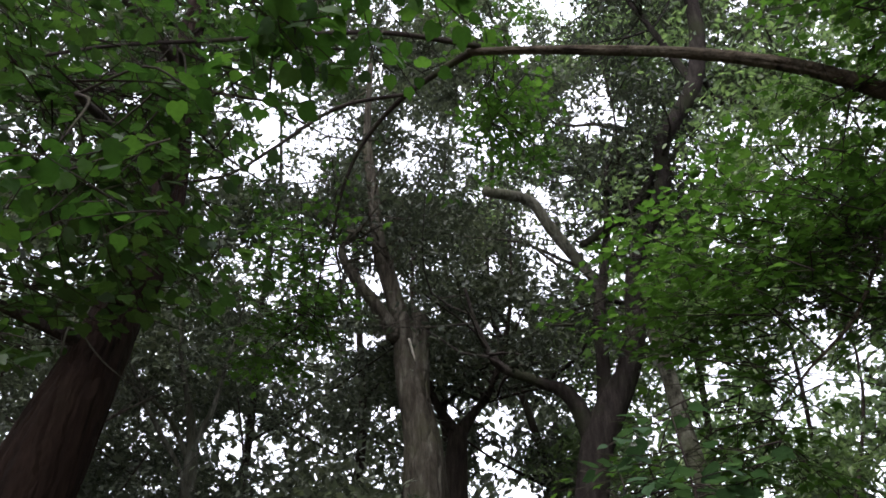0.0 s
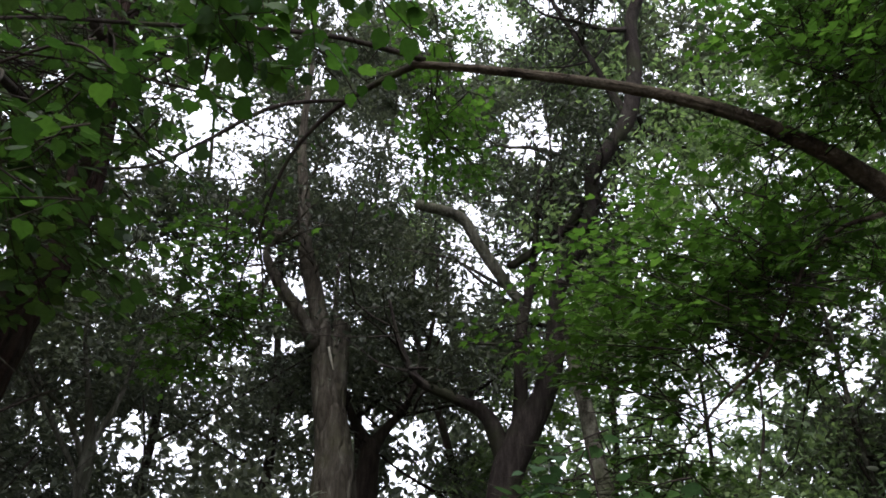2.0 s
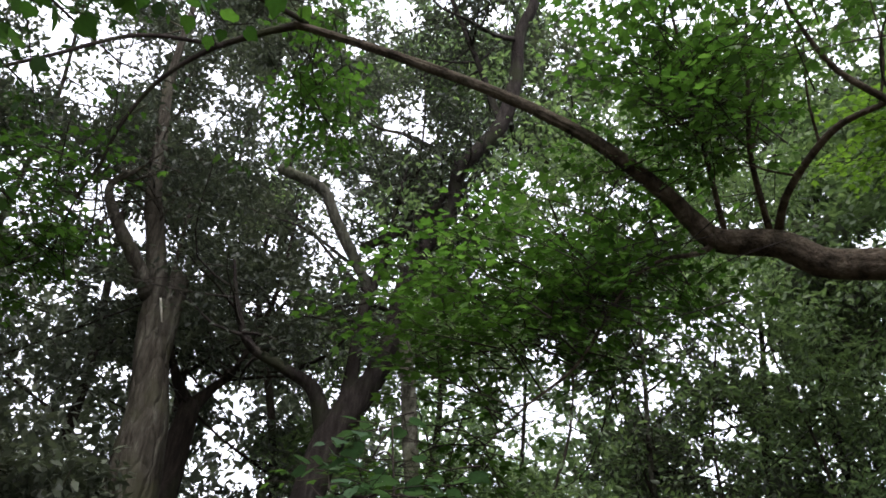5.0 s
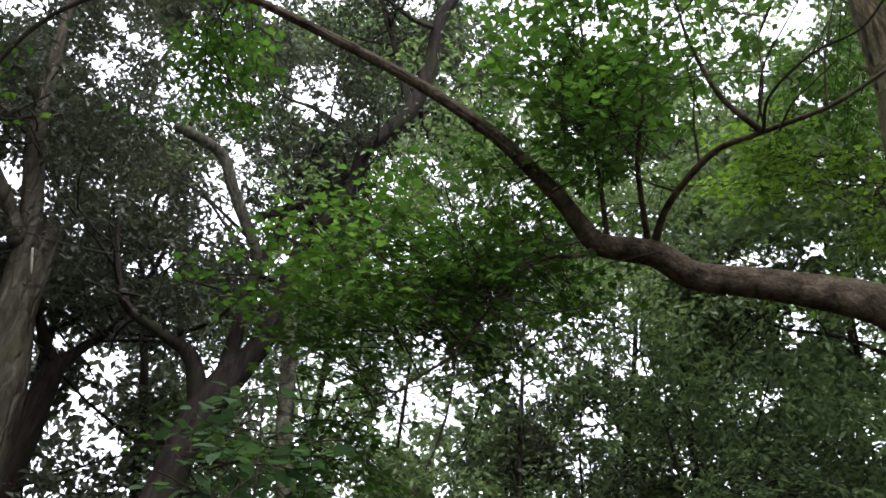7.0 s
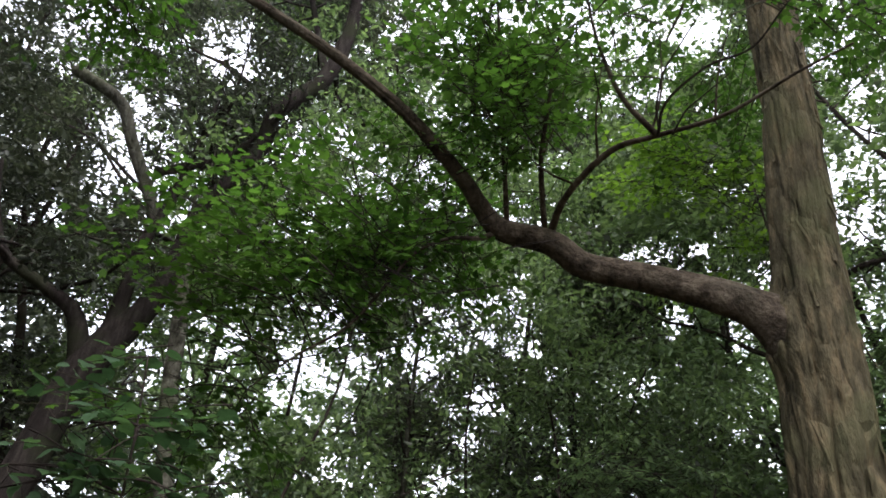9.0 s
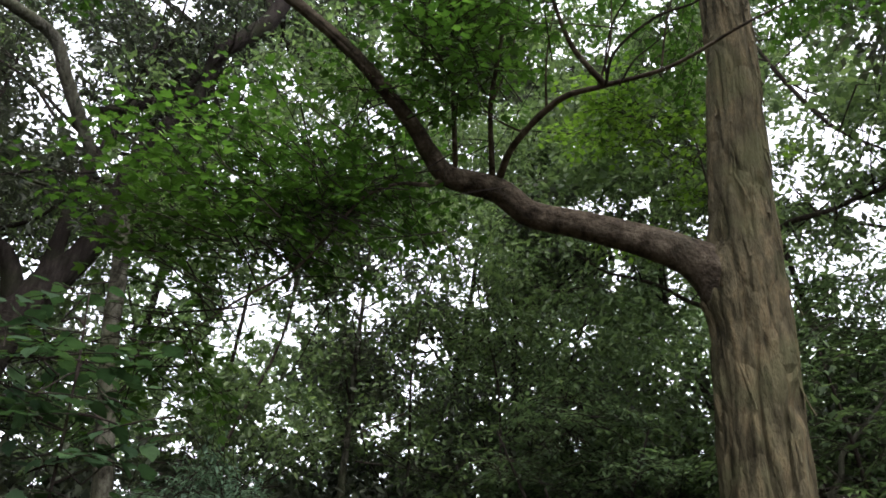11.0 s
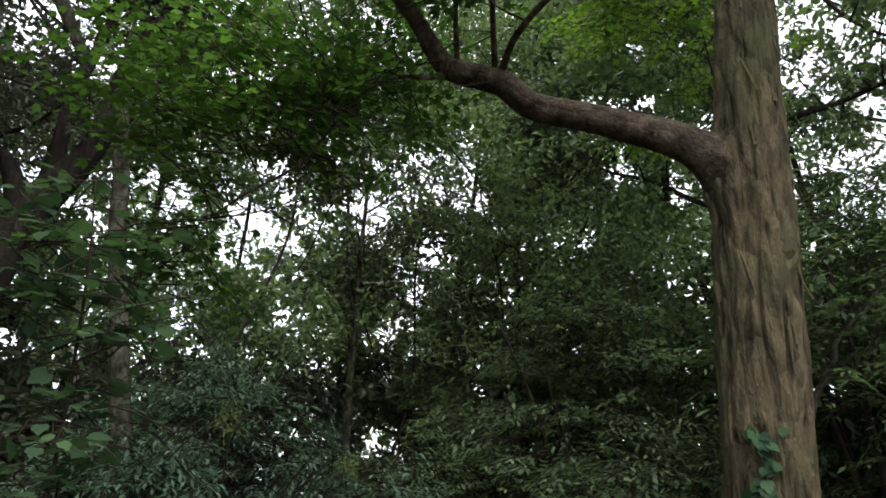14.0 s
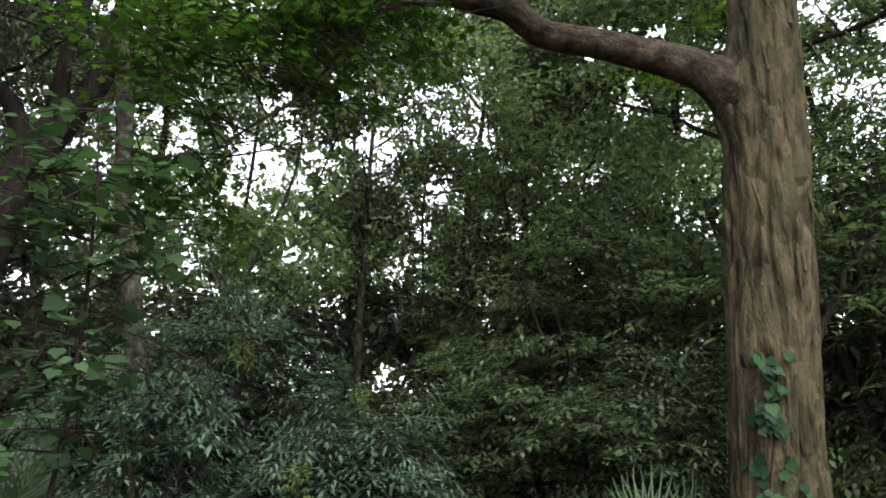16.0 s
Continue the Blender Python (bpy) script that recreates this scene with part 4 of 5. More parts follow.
part("trunk", furrowed_trunk("trunk", line, SHADED_LIME_BARK, 72, 18, 4.0, 0.02), lime)
lime_limbs = [[(-1.93, 3.84, 3.55, 0.06), (-1.75, 3.2, 3.75, 0.045), (-1.5, 2.5, 3.75, 0.03), (-1.25, 1.8, 3.35, 0.012)],
              [(-1.86, 3.88, 4.4, 0.05), (-1.6, 3.3, 4.5, 0.035), (-1.35, 2.7, 4.3, 0.02), (-1.15, 2.2, 4.0, 0.01)],
              [(-1.99, 3.81, 3.3, 0.05), (-2.3, 3.2, 3.3, 0.03), (-2.3, 2.4, 3.1, 0.012)],
              [(-2.0, 3.8, 7.3, 0.05), (-1.6, 2.8, 7.0, 0.03), (-0.9, 1.8, 5.4, 0.02), (-0.45, 1.4, 3.95, 0.008)],
              [(-1.95, 3.84, 5.6, 0.05), (-2.4, 3.2, 5.9, 0.03), (-2.6, 2.6, 5.6, 0.012)]]
for i, r in enumerate(lime_limbs):
    part("branch", tube("branch", r, DARK_BARK, 8, 6, 0.1, i), lime)
for r in [[(-1.64, 3.14, 3.72, 0.006), (-1.54, 3.21, 3.70, 0.005), (-1.43, 3.32, 3.70, 0.003)], [(-1.90, 3.41, 3.23, 0.006), (-1.84, 3.48, 3.15, 0.005), (-1.79, 3.58, 3.10, 0.004), (-1.71, 3.70, 3.05, 0.002)], [(-1.93, 3.35, 3.06, 0.006), (-1.90, 3.30, 3.19, 0.005), (-1.83, 3.27, 3.32, 0.003)]]:
    part("twig", tube("twig", r, GREY_BARK, 6, 5), lime, "pale dead twig")
lime_paths = [spline(r, 6) for r in lime_limbs]
twigs, rows = Bundle(), []
for centre, radii, count in [((-1.04, 1.52, 2.80), (0.24, 0.22, 0.20), 6), ((-0.17, 1.45, 3.30), (0.30, 0.25, 0.12), 4), ((-0.57, 1.50, 3.42), (0.30, 0.25, 0.13), 6),
                             ((-0.34, 1.58, 3.30), (0.30, 0.20, 0.13), 6), ((-0.05, 1.62, 3.42), (0.24, 0.20, 0.10), 4), ((-0.62, 1.75, 3.36), (0.26, 0.20, 0.14), 4)]:
    boughs(lime_paths, centre, radii, count, twigs, rows, leaf=0.067, gap=0.058, reach=(0.3, 0.5), side=(0.10, 0.2), flat=0.35, jitter=0.5)
near_count = sum(len(r) for r in rows)
# The four boughs counted 34 or 30 are added, mostly unseen, to shade the trunk.
for centre, radii, count in [((-1.37, 2.40, 3.21), (0.40, 0.4, 0.35), 18), ((-1.20, 2.58, 3.85), (0.40, 0.4, 0.40), 16), ((-1.60, 2.24, 3.95), (0.40, 0.4, 0.45), 18),
                             ((-1.70, 2.64, 2.95), (0.40, 0.4, 0.30), 16), ((-1.9, 3.0, 4.9), (0.6, 0.6, 0.6), 26), ((-2.2, 3.4, 3.7), (0.5, 0.4, 0.5), 16), ((-1.3, 3.3, 3.5), (0.5, 0.3, 0.35), 14), ((-2.9, 3.5, 3.3), (0.6, 0.6, 0.6), 22), ((-2.9, 2.4, 4.6), (0.7, 0.7, 0.5), 34), ((-3.2, 3.2, 5.2), (0.8, 0.8, 0.5), 34), ((-2.2, 1.9, 4.9), (0.7, 0.7, 0.4), 30), ((-3.6, 2.5, 3.8), (0.7, 0.7, 0.6), 30), ((-2.6, 4.3, 4.3), (0.7, 0.6, 0.6), 22)]:
    boughs(lime_paths, centre, radii, count + 3, twigs, rows, leaf=0.068, gap=0.055, reach=(0.35, 0.6), side=(0.12, 0.25))
rows = np.vstack(rows)
front, back = rows[:near_count], clear_of(rows[near_count:], NEAR_STEMS, 0.01, 0.6)
back = back[kept(back[:, :3], thin=0.12, level=0.60)]
rows = np.vstack([front, back])
part("twigwork", twigs.mesh("twigwork", TWIG_BARK), lime, kind="stuff")
pick = np.zeros(len(rows), bool)
pick[rng.choice(near_count, min(near_count, 260), replace=False)] = True
single_leaves(rows[pick], HEART, BROAD_LEAF_ONE, lime)
part("crown", leaf_mesh("crown", HEART, rows[~pick], BROAD_LEAF), lime, "bright green heart-shaped leaves", "stuff")


# ---- trees with fitted stems, whose crowns grow from their limbs ----
def grow(limbs, count, length, level=0.3, fine=2, stout=0.045):
    """Side branches out of limbs: rows x, y, z, radius."""
    out = []
    for _ in range(count):
        q = limbs[rng.integers(len(limbs))]
        i = int(len(q) * rng.uniform(level, 0.98))
        a = q[min(i, len(q) - 1)]
        d = unit(np.array([*rng.normal(0, 1, 2), rng.normal(0.25, 0.35)]))
        le = rng.uniform(*length)
        p, w = a[:3].copy(), d
        r0 = min(a[3] * 0.6, stout)
        pts = [(*p, r0)]
        for k in range(1, 5):
            w = unit(w + rng.normal(0, 0.28, 3) + UP * 0.06)
            p = p + w * le / 4
            pts.append((*p, r0 * (1 - k / 4.6)))
        out.append(spline(pts, fine))
    return out


def crown_points(branches, per, spread):
    p = []
    for b in branches:
        i = (len(b) * rng.uniform(0.3, 1.0, per)).astype(int).clip(0, len(b) - 1)
        p.append(b[i, :3] + rng.normal(0, spread, (per, 3)))
    return np.vstack(p)


def leafy(tree, limbs, branch_count, length, clumps, per_clump, radius, leaf, shape, material, bark, level=0.3, label="", carve=True, floor=0.0, level_gap=0.712, stout=0.045):
    branches = grow(limbs, branch_count, length, level, stout=stout)
    sub = grow(branches, branch_count * 2, (length[0] * 0.35, length[1] * 0.45), 0.4, 1)
    b = Bundle()
    for q in branches + sub:
        v, f, _ = tube_arrays(q, 3, tip=False)
        b.add(v, f)
    part("branchwork", b.mesh("branchwork", bark), tree, kind="stuff")
    c = crown_points(branches + sub, clumps, 0.15)
    c = c[c[:, 2] > floor]
    rows = clump(c, per_clump, radius, leaf)
    if carve:
        rows = rows[kept(rows[:, :3], level=level_gap)]
        rows = clear_of(rows, FAR_STEMS, 0.04, 0.94)
        rows = clear_of(rows, NEAR_STEMS, 0.0, 0.6)
    return part("crown", leaf_mesh("crown", shape, rows, material), tree, label, "stuff")


oak = thing("evergreen_oak", Vector((1.15, 8.9, 0)), "many-stemmed evergreen oak with crooked mossy limbs", "tree")
oak_limbs = []
for i, (name, r) in enumerate(OAK):
    part(name, tube(name, r, GREY_BARK if i == 3 else OAK_BARK, 16, 6, 0.09, i * 2.1), oak, "pale broken-off limb with moss" if i == 3 else "")
    if i not in (0, 3):
        oak_limbs.append(spline(r, 6))
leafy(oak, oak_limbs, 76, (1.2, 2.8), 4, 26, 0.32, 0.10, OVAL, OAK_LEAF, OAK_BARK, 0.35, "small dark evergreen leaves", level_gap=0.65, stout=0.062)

def broken_stump(name, points, material, sides=22):
    """A dead stem snapped off: splintered rim round a hollow."""
    v, f, _ = tube_arrays(spline(points, 8), sides, 0.12, 1.3, tip=False)
    k = np.arange(sides)
    last = len(v) - sides
    top = v[last:].mean(0)
    v[last:, 2] += 0.16 * np.abs(np.sin(k * 1.9)) + 0.14 * np.cos(k * 2 * np.pi / sides)
    inner = top + (v[last:] - top) * (0.72, 0.72, 1)
    deep = top + (inner - top) * (0.8, 0.8, 0) - UP * 0.45
    n = len(v)
    v = np.vstack([v, inner, deep, top - UP * 0.5])
    j = (k + 1) % sides
    rim = np.stack([last + k, last + j, n + j, n + k], -1)
    well = np.stack([n + k, n + j, n + sides + j, n + sides + k], -1)
    floor_faces = np.stack([n + sides + k, n + sides + j, np.full(sides, n + 2 * sides)], -1)
    return mesh_of(name, v, [np.vstack([f, rim, well]), floor_faces], material)


snag = thing("old_tree", Vector((-0.05, 10, 0)), "old grey-barked tree with a broken snag beside its live stem", "tree")
snag_limbs = []
part("splinter", tube("splinter", [(-0.47, 9.03, 5.79, 0.012), (-0.43, 9.07, 5.66, 0.016), (-0.38, 9.14, 5.51, 0.006)], PALE_WOOD, 6, 4), snag, "pale splinter of bare wood")
for i, (name, r) in enumerate(SNAG):
    me = furrowed_trunk(name, r, SNAG_BARK, 56, 10, 9.0, 0.025) if i == 0 else broken_stump(name, r, SNAG_BARK) if i == 1 else tube(name, r, SNAG_BARK, 14, 6, 0.10, i * 1.3)
    part(name, me, snag, "broken dead stump of a stem" if name == "snag" else "")
    if name != "snag":
        snag_limbs.append(spline(r, 6)[20 if i == 0 else 0:])
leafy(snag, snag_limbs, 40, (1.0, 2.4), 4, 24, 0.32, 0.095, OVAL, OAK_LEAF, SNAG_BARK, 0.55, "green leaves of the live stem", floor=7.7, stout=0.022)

twin = thing("slim_forked_tree", Vector((0.1, 11.5, 0)), "slim forked dark tree behind the old one", "tree")
for i, (name, r) in enumerate(TWIN):
    part(name, tube(name, r, DARK_BARK, 12, 6, 0.08, i), twin)
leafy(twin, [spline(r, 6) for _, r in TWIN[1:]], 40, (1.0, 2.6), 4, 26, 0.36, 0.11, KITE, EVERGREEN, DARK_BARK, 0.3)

lean = thing("leaning_tree", Vector((2.54, 5.67, 0)), "slim leaning tree with mottled grey bark", "tree")
part("trunk", tube("trunk", LEAN, LEAN_BARK, 16, 8, 0.07, 3.3), lean)
leafy(lean, [spline(LEAN, 6)[42:]], 6, (0.6, 1.3), 5, 22, 0.25, 0.07, OVAL, FOREST_LEAF, GREY_BARK, 0.1, floor=4.1)

thin = thing("thin_tree", Vector((THIN[0][0], THIN[0][1], 0)), "thin straight olive-barked tree behind the nandina", "tree")
part("trunk", tube("trunk", THIN, LEAN_BARK, 12, 6, 0.07, 1.2), thin)
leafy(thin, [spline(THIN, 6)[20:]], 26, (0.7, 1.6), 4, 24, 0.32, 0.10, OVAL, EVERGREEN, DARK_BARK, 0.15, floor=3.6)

small = thing("small_tree", Vector((-3.05, 9.0, 0)), "small tree of thin pale forked stems", "tree")
for i, r in enumerate(SMALL):
    part("stem" if i else "trunk", tube("stem", r, GREY_BARK, 10, 6, 0.08, i * 0.9), small)
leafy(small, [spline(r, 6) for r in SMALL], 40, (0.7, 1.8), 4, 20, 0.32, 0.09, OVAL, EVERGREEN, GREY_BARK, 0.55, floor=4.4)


# ---- the wood around ----
def wood_tree(name, at, height, girth, spread, count, leaf, material, bark, label, seed, low=0.10, shape=KITE, carve=True):
    global rng
    rng = np.random.default_rng(int(abs(at[0] * 97 + at[1] * 389)))
    t = thing(name, Vector((*at, 0)), label, "tree", "trees of the wood around")
    x, y = at
    lx, ly = rng.normal(0, 0.9, 2)
    line = [(x, y, -0.15, girth * 1.3)] + [(x + lx * k + rng.normal(0, 0.05 + 0.014 * height), y + ly * k + rng.normal(0, 0.05 + 0.014 * height), height * k, girth * (1 - 0.85 * k)) for k in (0.1, 0.3, 0.5, 0.7, 0.85, 0.97)]
    part("trunk", tube("trunk", line, bark, 12, 5, 0.08, seed), t)
    main = spline(line, 5)
    limbs = []
    n = 15 if girth > 0.06 else 10
    for i in range(n):
        k = low + (0.95 - low) * (i + rng.random() * 0.6) / n
        j = int(k * (len(main) - 1))
        a = main[j]
        ang = i * 2.4 + rng.normal(0, 0.4)
        ln = spread * (1.15 - 0.65 * abs(k - 0.5)) * rng.uniform(0.75, 1.1)
        d = np.array([math.cos(ang), math.sin(ang), rng.uniform(-0.05, 0.6)])
        p0, p1, p2 = a[:3], a[:3] + d * ln * 0.5 + rng.normal(0, 0.15, 3), a[:3] + d * ln + UP * ln * 0.05
        r = [(*p0, a[3] * 0.42), (*p1, a[3] * 0.25), (*p2, 0.010)]
        limbs.append(spline(r, 5))
        part("limb", tube("limb", r, bark, 6, 5, 0.08, seed + i), t)
    limbs = limbs + [main[int(len(main) * 0.75):]]
    per = 42
    leafy(t, limbs, 95, (0.9, spread * 0.6), max(1, round(count / 26 / 440)), per, 0.46, leaf, shape, material, bark, 0.2, carve=carve)
    return t


WOOD = []
WOOD += [(-46, 9, 13, 0.14, 3.0, 26000, 1), (-36, 11.5, 15, 0.12, 3.2, 34000, 1), (-27, 12, 15, 0.1, 3.0, 34000, 1), (-18, 13.5, 16, 0.1, 3.2, 34000, 1), (-8, 14, 17, 0.12, 3.4, 36000, 1), (2, 14.5, 18.5, 0.1, 3.4, 36000, 1), (10, 13, 18, 0.1, 3.2, 34000, 1), (19, 13.5, 18, 0.09, 3.4, 34000, 0)]
WOOD += [(26.5, 13, 16, 0.05, 3.0, 30000, 0), (36.0, 13, 14, 0.05, 2.6, 26000, 1), (47, 13, 14, 0.08, 3.0, 34000, 0), (51, 11.5, 13, 0.09, 3.0, 34000, 1), (59, 12.5, 13, 0.08, 3.0, 30000, 0), (67, 11, 12, 0.08, 2.8, 30000, 0), (77, 10, 12, 0.062, 3.0, 28000, 0), (88, 11, 14, 0.14, 3.2, 24000, 1)]
wood_trees = []
for az, dist, h, spread, count in [(27.8, 8.6, 8.5, 2.0, 17000), (39.2, 9.2, 9.0, 2.1, 17000), (49, 9.5, 8.0, 1.9, 13000), (71, 8.6, 7.0, 2.0, 14000), (64, 9.6, 8.0, 2.0, 14000), (19.5, 10, 8.5, 1.9, 12000), (-13, 11, 9.0, 2.2, 14000), (-24, 11.5, 8.5, 2.0, 12000)]:
    a = radians(az)
    wood_tree("young_tree", (dist * math.sin(a), dist * math.cos(a)), h, 0.028, spread, count, 0.085, EVERGREEN if az < 0 else FOREST_LEAF, DARK_BARK, "young green leafy tree between the big ones", az * 0.1, low=0.3, shape=OVAL)
for i, (az, dist, h, girth, spread, count, ever) in enumerate(WOOD):
    a = radians(az)
    wood_trees.append(wood_tree("woodland_tree", (dist * math.sin(a), dist * math.cos(a)), h, girth, spread, count, 0.13, EVERGREEN if ever else FOREST_LEAF, DARK_BARK,
                                "tall dark evergreen tree of the wood" if ever else "tall green leafy tree of the wood", i * 1.1))
# Unseen trees added round the back to close the wood and hold off skylight.
src = wood_tree("woodland_tree", (-11.5, 5.5), 14, 0.16, 3.4, 12000, 0.2, FOREST_LEAF, DARK_BARK, "tall green leafy tree of the wood", 3.0)
for i, az in enumerate((108, 136, 165, 196, 228, 262, 298)):
    a = radians(az)
    d = 13 + 2 * (i % 3)
    copy_thing(src, pose(d * math.sin(a), d * math.cos(a), 0, 0, 0, 37 * i))


# ---- shrubs ----
def shrub(name, at, radii, count, leaf, shape, material, label, seed, low=0.0, stems=7):
    """A bush: stems from one foot, leafy tufts thick on the outside of an uneven dome."""
    t = thing(name, Vector((*at, 0)), label, "shrub", "shrubs under the trees")
    foot = np.array([*at, 0.0])
    paths = []
    for i in range(stems):
        ang = i * 2 * math.pi / stems + rng.normal(0, 0.3)
        e = foot + np.array([math.cos(ang) * radii[0] * 0.6, math.sin(ang) * radii[1] * 0.6, radii[2] * rng.uniform(1.2, 1.7)])
        m = foot * 0.5 + e * 0.5 + np.array([0, 0, radii[2] * 0.25])
        r = [(*(foot + UP * -0.05), 0.035), (*m, 0.022), (*e, 0.008)]
        paths.append(spline(r, 5))
        part("stem", tube("stem", r, TWIG_BARK, 7, 5, 0.1, i), t)
    n = count // 22
    d = unit(rng.normal(0, 1, (n, 3)))
    lump = np.array([1 + 0.30 * noise.noise(Vector(q * 2.2) + Vector((seed, 0, 0))) for q in d])
    c = foot + UP * (radii[2] * 0.95 + low) + d * np.array(radii) * (lump * rng.random(n) ** 0.28)[:, None]
    c = c[c[:, 2] > 0.1]
    rows = clump(c, 22, 0.26, leaf, 0.5, 0.45)
    rows = rows[kept(rows[:, :3])]
    part("foliage", leaf_mesh("foliage", shape, rows, material), t, "", "stuff")
    return t


def spray_shrub(name, at, radii, count, leaf, gap, shape, material, label, seed, droop=0.25, group="shrubs under the trees", stems=7, reach=(0.35, 0.6), pads=44, loose=None):
    """A bush of leafy shoots in flat tiers that arch outwards over an uneven dome."""
    t = thing(name, Vector((*at, 0)), label, "shrub", group)
    foot = np.array([*at, 0.0])
    for i in range(stems):
        ang = i * 2 * math.pi / stems + rng.normal(0, 0.3)
        e = foot + np.array([math.cos(ang) * radii[0] * 0.6, math.sin(ang) * radii[1] * 0.6, radii[2] * rng.uniform(1.2, 1.7)])
        m = foot * 0.5 + e * 0.5 + np.array([0, 0, radii[2] * 0.25])
        part("stem", tube("stem", [(*(foot - UP * 0.05), 0.035), (*m, 0.022), (*e, 0.008)], TWIG_BARK, 7, 5, 0.1, i), t)
    twigs, rows = Bundle(), []
    mid = foot + UP * radii[2] * 0.95
    size = np.array(radii)
    tiers = []
    while len(tiers) < pads:
        d = unit(rng.normal(0, 1, 3) + UP * 0.25)
        lump = 1 + 0.32 * noise.noise(Vector(d * 2.2) + Vector((seed * 3.1, 0, 0)))
        tiers.append((mid + d * size * lump * rng.uniform(0.72, 1.0), d, rng.uniform(0.7, 1.3)))
    for i in range(count):
        if i % 4 == 0:
            d = unit(rng.normal(0, 1, 3))
            e = mid + d * size * rng.uniform(0.3, 0.78)
        else:
            c, d, wide = tiers[int(rng.integers(pads))]
            spot = rng.normal(0, 1, 3) * size.mean() * 0.15 * wide
            e = c + spot * (1, 1, 0.28) - UP * 0.35 * np.hypot(spot[0], spot[1])
        if e[2] < 0.25:
            continue
        flow = unit(np.array([d[0], d[1], 0.30 * d[2] - droop]) + rng.normal(0, 0.3, 3))
        spray(e - flow * rng.uniform(*reach), e, twigs, gap=gap, side=(0.12, 0.26), leaf=leaf, flat=0.14, first=0.1, out=rows, jitter=0.16, rings=3)
    rows = np.vstack(rows)
    rows = clear_of(rows[kept(rows[:, :3])], FAR_STEMS + NEAR_STEMS[:1])
    part("twigwork", twigs.mesh("twigwork", TWIG_BARK), t, kind="stuff")
    if loose:
        order = np.argsort(np.linalg.norm(rows[:, :3] - STAND, axis=1))
        single_leaves(rows[order[:600:2]], shape, loose, t)
        rows = np.vstack([rows[order[1:600:2]], rows[order[600:]]])
    part("foliage", leaf_mesh("foliage", shape, rows, material), t, "", "stuff")
    return t


spray_shrub("evergreen_shrub", (6.4, 4.3), (1.8, 1.4, 1.85), 820, 0.092, 0.036, BLADE, BUSH_LEAF, "tall dense evergreen shrub with small glossy leaves", 1)
spray_shrub("evergreen_shrub", (6.0, 3.4), (1.1, 0.9, 1.15), 430, 0.088, 0.036, BLADE, BUSH_LEAF, "round green shrub beside the maple trunk", 2, loose=BUSH_LEAF_ONE)
spray_shrub("evergreen_shrub", (5.3, 5.3), (1.1, 1.1, 1.10), 430, 0.088, 0.036, BLADE, BUSH_LEAF, "low dark green shrub with arching shoots", 3, loose=BUSH_LEAF_ONE)
spray_shrub("evergreen_shrub", (7.3, 1.8), (1.7, 1.6, 2.6), 820, 0.097, 0.040, BLADE, SHADED_BUSH_LEAF, "dense green shrub behind the maple trunk", 4)
spray_shrub("evergreen_shrub", (7.8, 6.0), (1.8, 1.8, 2.2), 520, 0.108, 0.045, BLADE, BUSH_LEAF, "tall dark evergreen shrub of arching shoots", 5)
spray_shrub("nandina_shrub", (3.2, 5.9), (1.2, 0.95, 1.32), 900, 0.084, 0.037, LANCE, NANDINA_LEAF, "blue-green nandina shrub with feathery leaves", 6, loose=NANDINA_LEAF_ONE)
spray_shrub("nandina_shrub", (3.85, 4.95), (1.0, 0.8, 0.80), 680, 0.084, 0.037, LANCE, NANDINA_LEAF, "low spreading blue-green nandina with feathery leaves", 7, loose=NANDINA_LEAF_ONE)
spray_shrub("nandina_shrub", (2.5, 6.5), (0.9, 0.8, 0.95), 450, 0.084, 0.037, LANCE, NANDINA_LEAF, "small blue-green nandina by the leaning tree", 8)
spray_shrub("nandina_shrub", (2.25, 5.05), (0.78, 0.6, 0.88), 430, 0.080, 0.037, LANCE, NANDINA_LEAF, "blue-green nandina growing before the leaning trunk", 9, pads=26)
YOUNG_LEAF = leaf_material("young_shoot_leaf", (0.11, 0.16, 0.05), (0.15, 0.20, 0.06), (0.19, 0.25, 0.075), 0.35, 0.5, gloss=0.25)
for x, y, z in [(2.98, 5.33, 1.92), (2.54, 5.43, 1.60), (4.09, 5.22, 1.65), (2.87, 4.20, 0.92)]:
    t = thing("nandina_shoot", Vector((x, y, z - 0.5)), "yellow-green young shoot rising from the nandina", "shoot", "young shoots of the nandina")
    part("stem", tube("stem", [(x, y, z - 0.55, 0.006), (x + 0.02, y, z - 0.2, 0.005), (x, y + 0.02, z + 0.12, 0.003)], TWIG_BARK, 5, 4), t)
    c = np.array([[x, y, z + k * 0.07] for k in range(-1, 3)]) + rng.normal(0, 0.04, (4, 3))
    part("foliage", leaf_mesh("foliage", LANCE, clump(c, 34, 0.11, 0.055, 1.0, 0.8), YOUNG_LEAF), t, "yellow-green young leaves", "stuff")
# The last two stand out of view, added to block light from the right.
for i, (az, d, r, h) in enumerate([(-36, 8, 2.0, 1.5), (-26, 10.5, 2.2, 2.0), (-14, 11, 2.2, 2.2), (-8, 9.5, 1.5, 2.2), (4, 11.5, 2.0, 1.6), (13, 11, 2.0, 1.6), (22, 10.5, 2.0, 1.7), (30, 11.5, 2.2, 2.0), (46, 11, 2.2, 2.2), (56, 10.5, 2.2, 2.4), (68, 10, 2.2, 2.2), (80, 9, 2.2, 2.0), (97, 8, 2.2, 2.6), (116, 8, 2.2, 2.6)]):
    a = radians(az)
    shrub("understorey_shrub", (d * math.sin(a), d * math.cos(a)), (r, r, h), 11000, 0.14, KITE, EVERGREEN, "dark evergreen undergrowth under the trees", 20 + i)


